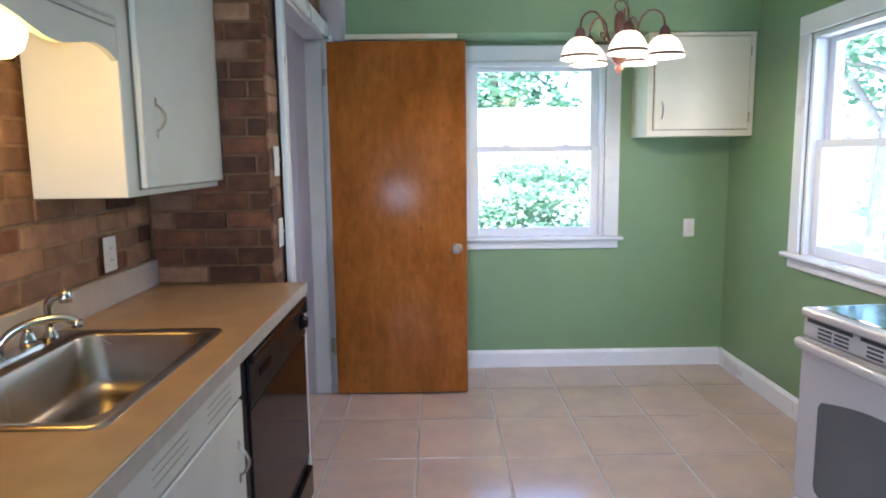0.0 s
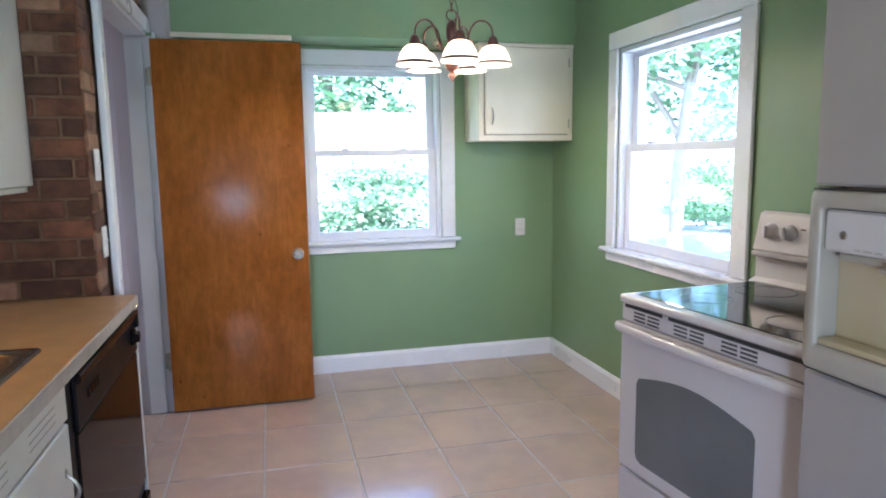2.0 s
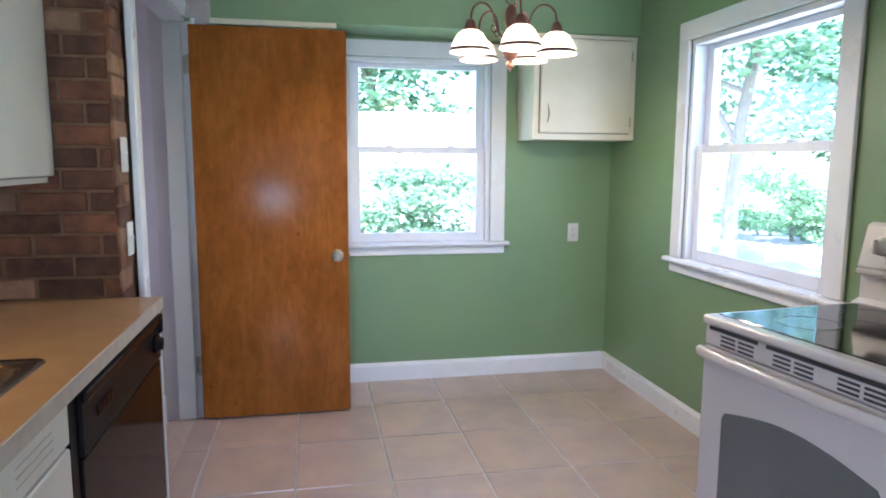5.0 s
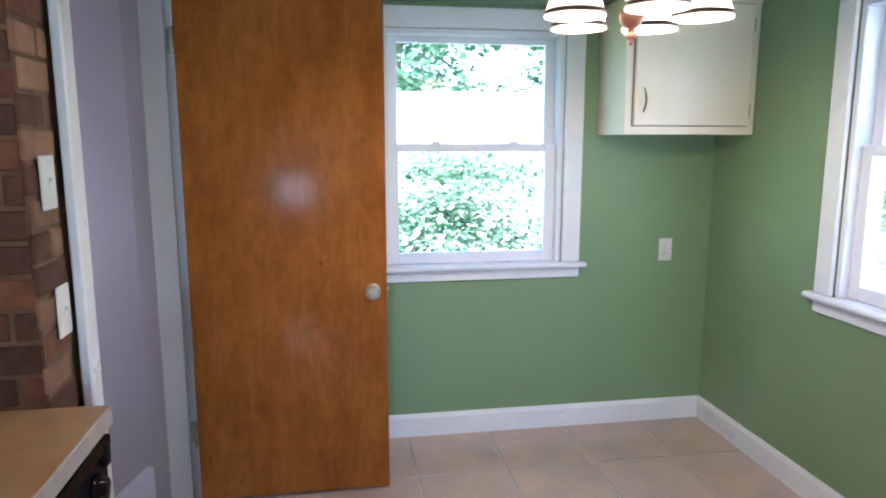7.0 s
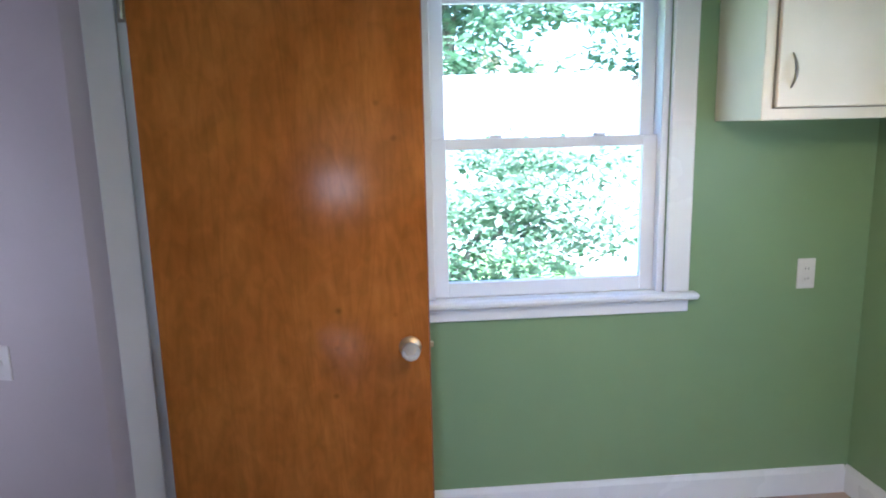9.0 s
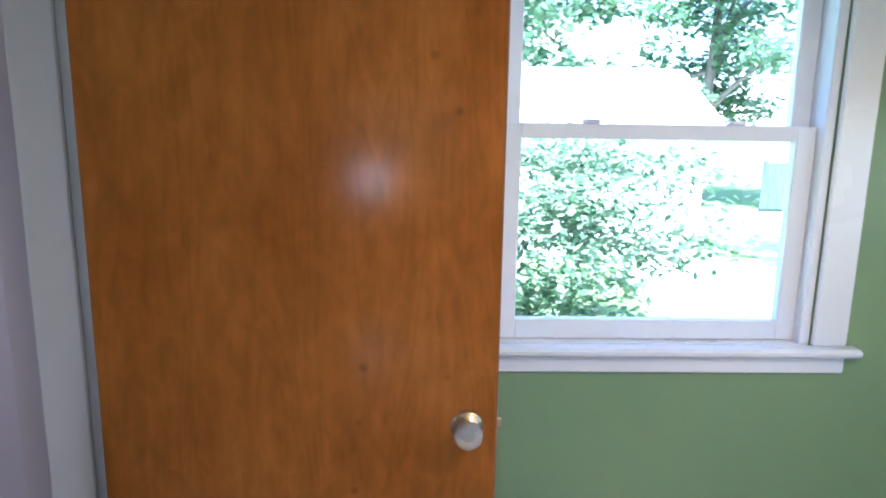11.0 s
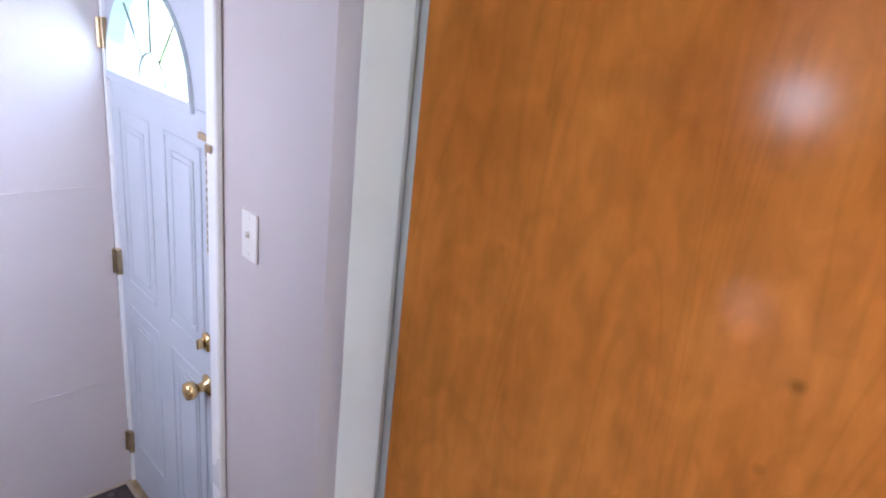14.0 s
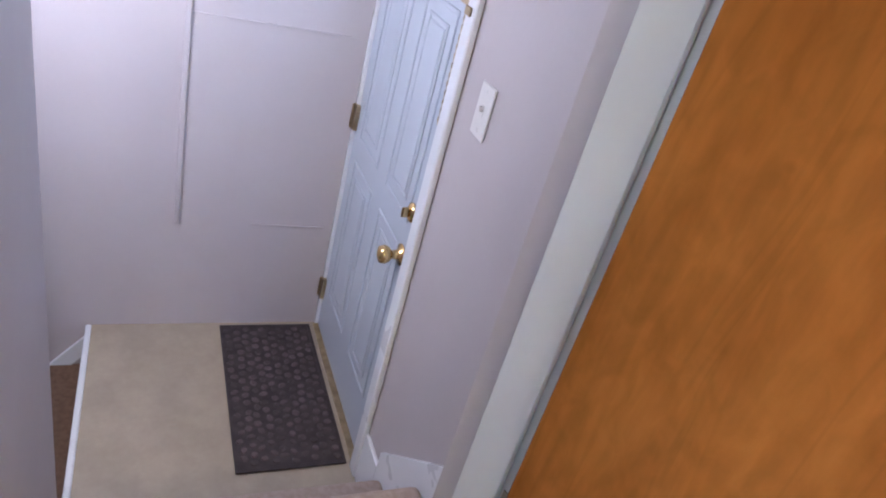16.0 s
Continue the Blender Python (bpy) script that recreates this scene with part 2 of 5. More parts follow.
M_APPL = material("white_appliance_enamel", (0.52, 0.485, 0.475), (0.50, 0.465, 0.455), rough=0.22, scale=3, spec=0.5)
M_FRIDGE = material("textured_white_fridge_enamel", (0.305, 0.275, 0.262), (0.288, 0.26, 0.248), rough=0.45, scale=3, bump=0.35, bump_scale=350)
M_RECESS = material("yellowed_plastic", (0.44, 0.37, 0.25), (0.42, 0.345, 0.20), rough=0.35, scale=5)
M_DFRAME = material("aged_white_dispenser_plastic", (0.345, 0.315, 0.265), (0.33, 0.30, 0.25), rough=0.3, scale=4)
M_STAIN = material("rust_stain", (0.40, 0.30, 0.15), (0.435, 0.36, 0.225), rough=0.5, scale=12)
M_OVENGLASS = material("grey_oven_glass", (0.12, 0.125, 0.125), rough=0.18, scale=3)
M_COOKTOP = material("black_ceramic_cooktop", (0.012, 0.014, 0.014), rough=0.07, scale=3)
M_TILE = material("beige_ceramic_tile", (0.52, 0.39, 0.315), (0.45, 0.345, 0.31), rough=0.13, scale=5, bump=0.14, bump_scale=14, spec=1.0, per_object=0.05, fine=0.12, detail=6)
M_GROUT = material("grey_grout", (0.40, 0.36, 0.35), (0.35, 0.31, 0.30), rough=0.85, scale=20, bump=0.5, bump_scale=200)
M_WOOD = wood_door_material()
M_WOODE = material("raw_door_edge", (0.26, 0.10, 0.035), (0.18, 0.065, 0.02), rough=0.5, scale=3, stretch=(20, 20, 1))
M_GLASS = glass_material("window_glass")
M_CRYSTAL = material("clear_cut_glass", (0.9, 0.9, 0.9), rough=0.03, transmission=0.72, spec=0.8)
M_SHADE = shade_material()
M_BAND = material("brown_shade_band", (0.035, 0.014, 0.009), rough=0.3)
M_BULB = material("lit_bulb", (1, 0.9, 0.75), rough=0.5, emission=((1.0, 0.78, 0.5), 4.0))
M_GLOBE = material("lit_opal_glass", (0.95, 0.9, 0.8), rough=0.4, emission=((1.0, 0.62, 0.12), 1.7))
M_PLATE = material("white_wall_plate", (0.72, 0.70, 0.68), rough=0.3)
# Shade inside the shallow vent grooves, painted as thin grey strips
M_VENT = material("vent_groove_shade", (0.36, 0.34, 0.30), rough=0.7)
M_DARK = material("dark_slot", (0.03, 0.03, 0.03), rough=0.6)
M_HALL = material("lilac_white_hall_paint", (0.50, 0.455, 0.465), (0.47, 0.425, 0.43), rough=0.55, scale=2.2, bump=0.18, bump_scale=60, fine=0.03)
M_SDOOR = material("blue_white_steel_door", (0.50, 0.54, 0.61), (0.47, 0.51, 0.58), rough=0.35, scale=3)
M_VFLOOR = material("beige_sheet_vinyl", (0.42, 0.35, 0.26), (0.36, 0.30, 0.225), rough=0.4, scale=9, fine=0.15)
M_MAT = material("dark_brown_rubber_mat", (0.050, 0.036, 0.036), (0.032, 0.024, 0.025), rough=0.75, scale=25, bump=0.6, bump_scale=150)
M_PEBBLE = material("brown_mat_pebble", (0.085, 0.060, 0.060), (0.055, 0.040, 0.040), rough=0.6, scale=40, per_object=0.45)
M_CARPET = material("tan_carpet", (0.42, 0.33, 0.28), (0.35, 0.27, 0.22), rough=0.95, scale=60, bump=1.0, bump_scale=400)
M_BCARPET = material("brown_stair_carpet", (0.17, 0.10, 0.06), (0.13, 0.075, 0.045), rough=0.95, scale=60, bump=1.0, bump_scale=400)
M_GRASS = material("sunlit_lawn", (0.10, 0.20, 0.045), (0.15, 0.25, 0.07), rough=0.9, scale=1.2, bump=1.0, bump_scale=40)
M_CONC = material("pale_concrete", (0.52, 0.51, 0.48), (0.45, 0.44, 0.41), rough=0.85, scale=2, bump=0.5, bump_scale=60)
M_SIDING = material("white_siding", (0.80, 0.80, 0.80), rough=0.6, scale=2)
M_ROOF = material("pale_grey_shingles", (0.60, 0.60, 0.60), (0.5, 0.5, 0.5), rough=0.85, scale=5)
M_CAR = material("grey_blue_board_paint", (0.085, 0.12, 0.15), (0.06, 0.09, 0.115), rough=0.4, scale=4)
M_BARK = material("grey_bark", (0.26, 0.23, 0.20), (0.18, 0.16, 0.14), rough=0.9, scale=8, stretch=(6, 6, 1), bump=1.0, bump_scale=30)
# Leaf colours lifted above real foliage, so daylight haze is painted in
M_LEAF = leaf_material("haze_paled_green_leaves", (0.09, 0.19, 0.09), (0.24, 0.37, 0.22))
M_LEAF2 = leaf_material("haze_paled_dogwood_leaves", (0.07, 0.17, 0.07), (0.34, 0.44, 0.29))

# ---- building helpers ----
G = Matrix.Identity(4)


def thing(name, at, label, category, group=""):
    ob = new(name)
    ob.empty_display_size = 0.05
    ob.matrix_world = G @ Matrix.Translation(at)
    ob["_at"] = tuple(at)
    return tagged(ob, label, category, group)


def origin(ob):
    while ob is not None and "_at" not in ob:
        ob = ob.parent
    return Vector(ob["_at"]) if ob is not None else Vector((0, 0, 0))


def part(name, bm, mat, parent=None, label="", smooth=False):
    """Links bm, drawn in room coordinates, as one mesh under its parent."""
    if parent is not None:
        bmesh.ops.translate(bm, verts=bm.verts, vec=-origin(parent))
    elif G != Matrix.Identity(4):
        bmesh.ops.transform(bm, matrix=G, verts=bm.verts)
    me = bpy.data.meshes.new(name)
    bmesh.ops.recalc_face_normals(bm, faces=bm.faces)
    bm.to_mesh(me)
    bm.free()
    for m in (mat if isinstance(mat, (list, tuple)) else [mat]):
        me.materials.append(m)
    if smooth:
        for p in me.polygons:
            p.use_smooth = True
    ob = new(name, me)
    ob.parent = parent
    if label:
        ob["label"] = label
    return ob


def setting(name, bm, mat, label="", category="wall", smooth=False):
    return tagged(part(name, bm, mat, None, "", smooth), label, category, "", "structure")


def add_box(bm, lo, hi, bevel=0.0, seg=1, mat_index=0):
    tmp = bmesh.new()
    bmesh.ops.create_cube(tmp, size=1.0)
    for v in tmp.verts:
        v.co = Vector([(lo[i] + hi[i]) / 2 + v.co[i] * (hi[i] - lo[i]) for i in range(3)])
    if bevel:
        bmesh.ops.bevel(tmp, geom=tmp.edges[:], offset=bevel, segments=seg, profile=0.5, affect="EDGES")
    merge(bm, tmp, mat_index)
    return bm


def merge(bm, other, mat_index=None):
    vs = [bm.verts.new(v.co) for v in other.verts]
    other.verts.index_update()
    for f in other.faces:
        try:
            nf = bm.faces.new([vs[v.index] for v in f.verts])
            nf.material_index = f.material_index if mat_index is None else mat_index
            nf.smooth = f.smooth
        except ValueError:
            pass
    other.free()


def box(lo, hi, bevel=0.0, seg=1):
    return add_box(bmesh.new(), lo, hi, bevel, seg)


def lathe(profile, at, axis="Z", n=24, squash=(1, 1), closed=False):
    """Turns (radius, height) pairs round an axis through at."""
    bm = bmesh.new()
    rings = []
    for r, h in profile:
        ring = []
        for k in range(n):
            a = 2 * math.pi * k / n
            c, s = r * math.cos(a) * squash[0], r * math.sin(a) * squash[1]
            co = {"Z": (c, s, h), "X": (h, c, s), "Y": (c, h, s)}[axis]
            ring.append(bm.verts.new(Vector(at) + Vector(co)))
        rings.append(ring)
    for a, b in zip(rings, rings[1:] + (rings[:1] if closed else [])):
        for k in range(n):
            f = bm.faces.new([a[k], a[(k + 1) % n], b[(k + 1) % n], b[k]])
            f.smooth = True
    for ring in (() if closed else (rings[0], rings[-1])):
        if (ring[0].co - ring[n // 2].co).length > 1e-5:
            bm.faces.new(ring)
    return bm


def tube(points, radius, n=10, radii=None):
    bm = bmesh.new()
    pts = [Vector(p) for p in points]
    rings = []
    prev = None
    for i, p in enumerate(pts):
        d = (pts[min(i + 1, len(pts) - 1)] - pts[max(i - 1, 0)]).normalized()
        if prev is None:
            side = d.cross(Vector((0, 0, 1)))
            if side.length < 0.1:
                side = d.cross(Vector((1, 0, 0)))
        else:
            side = prev - d * prev.dot(d)
        side.normalize()
        prev = side
        up = d.cross(side)
        r = radii[i] if radii else radius
        rings.append([bm.verts.new(p + (side * math.cos(2 * math.pi * k / n) + up * math.sin(2 * math.pi * k / n)) * r) for k in range(n)])
    for a, b in zip(rings, rings[1:]):
        for k in range(n):
            bm.faces.new([a[k], a[(k + 1) % n], b[(k + 1) % n], b[k]]).smooth = True
    bm.faces.new(rings[0])
    bm.faces.new(rings[-1])
    return bm


def curve(points, steps=8):
    """A smooth line through the points."""
    p = [Vector(q) for q in points]
    p = [2 * p[0] - p[1]] + p + [2 * p[-1] - p[-2]]
    out = []
    for i in range(1, len(p) - 2):
        for k in range(steps):
            t = k / steps
            out.append(0.5 * ((2 * p[i]) + (p[i + 1] - p[i - 1]) * t + (2 * p[i - 1] - 5 * p[i] + 4 * p[i + 1] - p[i + 2]) * t * t
                              + (3 * p[i] - p[i - 1] - 3 * p[i + 1] + p[i + 2]) * t ** 3))
    out.append(p[-2])
    return out


def prism(outline, axis, a, b, mat_index=0):
    """Pushes an outline of (u, v) pairs from a to b along an axis."""
    bm = bmesh.new()

    def co(u, v, w):
        return {"X": (w, u, v), "Y": (u, w, v), "Z": (u, v, w)}[axis]
    A = [bm.verts.new(co(u, v, a)) for u, v in outline]
    B = [bm.verts.new(co(u, v, b)) for u, v in outline]
    n = len(outline)
    for k in range(n):
        bm.faces.new([A[k], A[(k + 1) % n], B[(k + 1) % n], B[k]])
    bm.faces.new(A)
    bm.faces.new(B)
    return bm


def frame_boxes(axis, plane_lo, plane_hi, u0, u1, v0, v1, wl, wr, wb, wt, bevel=0.003):
    """Four members round an opening: u runs sideways, v up."""
    out = {}
    spans = {"side_left": (u0, u0 + wl, v0, v1), "side_right": (u1 - wr, u1, v0, v1),
             "rail_bottom": (u0 + wl, u1 - wr, v0, v0 + wb), "rail_top": (u0 + wl, u1 - wr, v1 - wt, v1)}
    for k, (a, b, c, d) in spans.items():
        lo, hi = ((plane_lo, a, c), (plane_hi, b, d)) if axis == "X" else ((a, plane_lo, c), (b, plane_hi, d))
        out[k] = box(lo, hi, bevel)
    return out


# ---- room shell ----
XL, XR, YN, YS, ZC = -0.84, 2.175, 3.84, -1.9, 2.42
WT = 0.15


def wall_with_hole(name, axis, a, b, u0, u1, z0, z1, holes, mat, label):
    """A wall slab between a and b along its axis, with rectangular holes (u0, u1, z0, z1)."""
    bm = bmesh.new()
    us = sorted({u0, u1, *[h[0] for h in holes], *[h[1] for h in holes]})
    zs = sorted({z0, z1, *[h[2] for h in holes], *[h[3] for h in holes]})
    cells = {}
    for i in range(len(us) - 1):
        for j in range(len(zs) - 1):
            cu, cz = (us[i] + us[i + 1]) / 2, (zs[j] + zs[j + 1]) / 2
            if not any(h[0] < cu < h[1] and h[2] < cz < h[3] for h in holes):
                cells[i, j] = True
    vert = {}

    def v(w, i, j):
        if (w, i, j) not in vert:
            p = (w, us[i], zs[j]) if axis == "X" else (us[i], w, zs[j])
            vert[w, i, j] = bm.verts.new(p)
        return vert[w, i, j]
    for i, j in cells:
        for w in (a, b):
            bm.faces.new([v(w, i, j), v(w, i + 1, j), v(w, i + 1, j + 1), v(w, i, j + 1)])
        for di, dj, e in ((-1, 0, ((i, j), (i, j + 1))), (1, 0, ((i + 1, j), (i + 1, j + 1))),
                          (0, -1, ((i, j), (i + 1, j))), (0, 1, ((i, j + 1), (i + 1, j + 1)))):
            if (i + di, j + dj) not in cells:
                bm.faces.new([v(a, *e[0]), v(a, *e[1]), v(b, *e[1]), v(b, *e[0])])
    return setting(name, bm, mat, label)


WIN_F = (0.485, 1.372, 0.87, 1.985)
WIN_R = (1.922, 2.936, 0.87, 1.985)
wall_north = wall_with_hole("wall_north", "Y", YN, YN + WT, -0.44, XR + WT, -0.1, ZC, [WIN_F], M_GREEN, "satin green painted wall with a white window")
wall_east = wall_with_hole("wall_east", "X", XR, XR + WT, YS - WT, YN, -0.1, ZC, [WIN_R], M_GREEN, "satin green painted wall beside the range")
# The opening is added, out of sight, to let the fill light in
wall_south = wall_with_hole("wall_south", "Y", YS - WT, YS, XL - WT, XR, -0.1, ZC, [(-0.52, 0.72, 0.73, 1.67)], M_GREEN, "satin green painted wall with an added opening, out of sight")
ceiling = setting("ceiling", box((XL - WT, YS - WT, ZC), (XR + WT, YN + WT, ZC + 0.1)), M_CEIL, "matt white plaster ceiling", "ceiling")
floor = setting("floor", prism([(XL - 0.02, YS - WT), (XR + WT, YS - WT), (XR + WT, YN + WT), (-0.365, YN + WT), (-0.365, 2.2), (XL - 0.02, 2.2)], "Z", -0.1, -0.0035), M_GROUT, "beige square ceramic floor tiles with grey grout", "floor")
wall_west = setting("wall_west", box((XL - WT, YS, -0.1), (XL - 0.006, 2.15, ZC)), M_MORTAR, "mortar bed of a brown brick wall above the counter")
# the return wall beside the doorway, the header over it and the stub beyond it
DOOR_Y0, DOOR_Y1, DOOR_Z = 2.385, 3.385, 2.055
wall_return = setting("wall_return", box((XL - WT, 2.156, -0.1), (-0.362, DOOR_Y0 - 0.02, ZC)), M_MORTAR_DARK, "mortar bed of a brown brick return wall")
wall_header = setting("wall_header", box((-0.44, DOOR_Y0 - 0.02, DOOR_Z + 0.02), (-0.362, YN, ZC)), M_MORTAR, "brick wall over the doorway")
wall_stub = setting("wall_stub", box((-0.418, DOOR_Y1 + 0.02, -0.1), (-0.305, YN, DOOR_Z + 0.02)), M_GREEN, "green wall behind the open door")
soffit = setting("soffit", box((-0.362, 3.50, 2.10), (XR, YN, ZC - 0.001)), M_GREEN, "green painted soffit over the window wall", "soffit")

FL_X0, FL_DX, FL_Y0, FL_DY = 0.18 - 0.41 * 4, 0.41, 2.485 - 0.467 * 10, 0.467


def baseboard(name, lo, hi, axis):
    bm = bmesh.new()
    h = 0.115
    t = 0.016
    if axis == "X":
        out = [(YN, 0.0), (YN - t, 0.0), (YN - t, h - 0.02), (YN - t * 0.5, h - 0.006), (YN - t * 0.35, h), (YN, h)]
        bm = prism(out, "X", lo, hi)
    else:
        out = [(XR, 0.0), (XR - t, 0.0), (XR - t, h - 0.02), (XR - t * 0.5, h - 0.006), (XR - t * 0.35, h), (XR, h)]
        bm = prism(out, "Y", lo, hi)
    return setting(name, bm, M_TRIM, "white painted baseboard", "baseboard")


baseboard("baseboard", -0.30, XR - 0.017, "X")
baseboard("baseboard", 1.55, YN, "Y")


def window(name, axis, wall, sign, u0, u1, z0, z1, label):
    """A double-hung window. The room lies on the side against sign along the axis."""
    th = thing(name, (wall, (u0 + u1) / 2, z0) if axis == "X" else ((u0 + u1) / 2, wall, z0), label, "window")
    th["kind"] = "structure"

    def bx(a, b, c, d, e, f, bev=0.003):
        """a, b: depth from the wall's face outwards; c, d: sideways; e, f: up."""
        w0, w1 = sorted((wall + sign * a, wall + sign * b))
        return box((w0, c, e), (w1, d, f), bev) if axis == "X" else box((c, w0, e), (d, w1, f), bev)
    cw = 0.094
    part("casing", bx(-0.020, -0.001, u0 - cw, u0, z0 + 0.004, z1, 0.005), M_TRIM, th)
    part("casing", bx(-0.020, -0.001, u1, u1 + cw, z0 + 0.004, z1, 0.005), M_TRIM, th)
    part("casing", bx(-0.021, -0.001, u0 - cw, u1 + cw, z1 + 0.001, z1 + 0.095, 0.005), M_TRIM, th)
    part("stool", bx(-0.052, -0.001, u0 - cw - 0.03, u1 + cw + 0.03, z0 - 0.022, z0 + 0.003, 0.008), M_TRIM, th, "white painted window stool")
    part("apron", bx(-0.018, -0.001, u0 - cw, u1 + cw, z0 - 0.075, z0 - 0.023, 0.004), M_TRIM, th)
    part("sill", bx(0.0, WT + 0.03, u0 + 0.001, u1 - 0.001, z0 - 0.02, z0 + 0.003, 0.003), M_TRIM, th)
    lin = 0.028
    part("jamb_liner", bx(0.0, WT, u0 + 0.001, u0 + lin, z0 + 0.004, z1 - lin), M_VINYL, th)
    part("jamb_liner", bx(0.0, WT, u1 - lin, u1 - 0.001, z0 + 0.004, z1 - lin), M_VINYL, th)
    part("head_liner", bx(0.0, WT, u0 + 0.001, u1 - 0.001, z1 - lin + 0.001, z1 - 0.001), M_VINYL, th)
    zm = (z0 + z1) / 2 + 0.01
    for nm, d0, d1, za, zb in (("lower_sash", 0.035, 0.067, z0 + 0.004, zm + 0.022), ("upper_sash", 0.072, 0.104, zm - 0.018, z1 - lin)):
        a, b = u0 + lin, u1 - lin
        st, rl = 0.052, 0.055
        top = 0.04 if nm == "lower_sash" else 0.028
        bot = rl if nm == "lower_sash" else 0.034
        sash = part(nm, bx(d0, d1, a, a + st, za, zb), M_VINYL, th, "white vinyl window sash")
        part("stile", bx(d0, d1, b - st, b, za, zb), M_VINYL, sash)
        part("rail", bx(d0, d1, a + st, b - st, za, za + bot), M_VINYL, sash)
        part("rail", bx(d0, d1, a + st, b - st, zb - top, zb), M_VINYL, sash)
        pane = part("pane", bx((d0 + d1) / 2 - 0.003, (d0 + d1) / 2 + 0.003, a + st - 0.004, b - st + 0.004, za + bot - 0.004, zb - top + 0.004, 0), M_GLASS, sash)
        pane.visible_shadow = False
        if nm == "lower_sash":
            for f in (0.28, 0.74):
                c = a + (b - a) * f
                part("sash_lock", bx(d0 - 0.012, d0 + 0.02, c - 0.022, c + 0.022, zb, zb + 0.012, 0.004), M_VINYL, sash)
    return th


window("window_1", "Y", YN, 1, *WIN_F, "white double-hung window over the green wall, daylight outside")
window("window_2", "X", XR, 1, *WIN_R, "white double-hung window beside the white range")

# ---- doorway and wooden door ----


def doorway():
    th = thing("door_frame_1", (-0.36, (DOOR_Y0 + DOOR_Y1) / 2, 0), "grey-white painted door frame beside the brick return", "door frame")
    th["kind"] = "structure"
    x0, x1 = -0.44, -0.335
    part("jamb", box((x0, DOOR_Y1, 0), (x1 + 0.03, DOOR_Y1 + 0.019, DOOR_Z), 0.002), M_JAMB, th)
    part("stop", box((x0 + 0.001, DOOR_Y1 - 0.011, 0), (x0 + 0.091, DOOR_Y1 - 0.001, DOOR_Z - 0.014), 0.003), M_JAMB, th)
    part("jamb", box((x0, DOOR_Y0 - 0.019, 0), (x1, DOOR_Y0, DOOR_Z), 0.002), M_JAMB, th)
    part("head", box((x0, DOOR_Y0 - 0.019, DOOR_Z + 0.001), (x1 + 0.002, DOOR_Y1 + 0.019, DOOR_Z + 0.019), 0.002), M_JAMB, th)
    part("casing", box((-0.348, DOOR_Y0 - 0.085, 0), (-0.322, DOOR_Y0 - 0.02, DOOR_Z + 0.02), 0.005), M_TRIM, th)
    part("casing", box((-0.348, DOOR_Y0 - 0.085, DOOR_Z + 0.021), (-0.318, 3.46, DOOR_Z + 0.10), 0.005), M_TRIM, th)
    part("casing", box((-0.304, DOOR_Y1 + 0.005, 0), (-0.284, DOOR_Y1 + 0.07, DOOR_Z + 0.02), 0.004), M_TRIM, th)
    for z in (0.25, 1.80):
        part("strike_hinge_leaf", box((-0.345, DOOR_Y1 - 0.003, z), (-0.308, DOOR_Y1 - 0.0005, z + 0.09)), M_NICKEL, th)


doorway()


def wooden_door():
    x0, x1, y0, y1 = -0.311, 0.458, 3.34, 3.376
    th = thing("wooden_door", (x0, y1, 0.012), "open varnished orange-brown birch slab door with a glass knob", "door")
    part("slab", add_box(box((x0 + 0.0005, y0, 0.012), (x1, y1, 2.035), 0.0025), (x0 + 0.004, y0 + 0.002, 0.02), (x0 + 0.005, y1 - 0.002, 0.021)), M_WOOD, th)
    part("edge_strip", box((x1 + 0.0002, y0 + 0.003, 0.014), (x1 + 0.0035, y1 - 0.003, 2.032), 0.001), M_WOODE, th, "worn raw door edge")
    kz, kx = 0.872, 0.402
    part("rosette", lathe([(0.033, 0.0), (0.033, -0.003), (0.027, -0.008), (0.013, -0.011), (0.012, -0.022)], (kx, y0, kz), "Y", 28), M_AGEDBRASS, th, "aged brass door rosette")
    part("knob", lathe([(0.012, -0.022), (0.017, -0.026), (0.026, -0.034), (0.029, -0.043), (0.026, -0.054), (0.018, -0.060), (0.006, -0.061)], (kx, y0, kz), "Y", 12), M_CRYSTAL, th, "faceted clear glass door knob")
    part("knob", lathe([(0.033, 0.0), (0.027, 0.008), (0.012, 0.011), (0.012, 0.024), (0.027, 0.036), (0.027, 0.052), (0.006, 0.060)], (kx, y1, kz), "Y", 12), M_CRYSTAL, th)
    part("latch_plate", box((x1 + 0.003, y0 + 0.006, kz - 0.028), (x1 + 0.0045, y1 - 0.006, kz + 0.028)), M_AGEDBRASS, th)
    part("latch_bolt", box((x1 + 0.004, y0 + 0.012, kz - 0.008), (x1 + 0.014, y1 - 0.012, kz + 0.008), 0.002), M_AGEDBRASS, th)
    for z in (0.25, 1.80):
        h = part("hinge", lathe([(0.006, 0.0), (0.0065, 0.002), (0.0065, 0.088), (0.006, 0.09)], (x0 - 0.007, y0 - 0.004, z), "Z", 12), M_NICKEL, th, "old dull metal hinge")
        part("leaf", box((x0 - 0.002, y0 + 0.001, z), (x0 + 0.0, y1 - 0.004, z + 0.09)), M_NICKEL, h)
    return th


wooden_door()


# ---- left run: counter, sink, cabinets, dishwasher ----
CY1 = 2.148


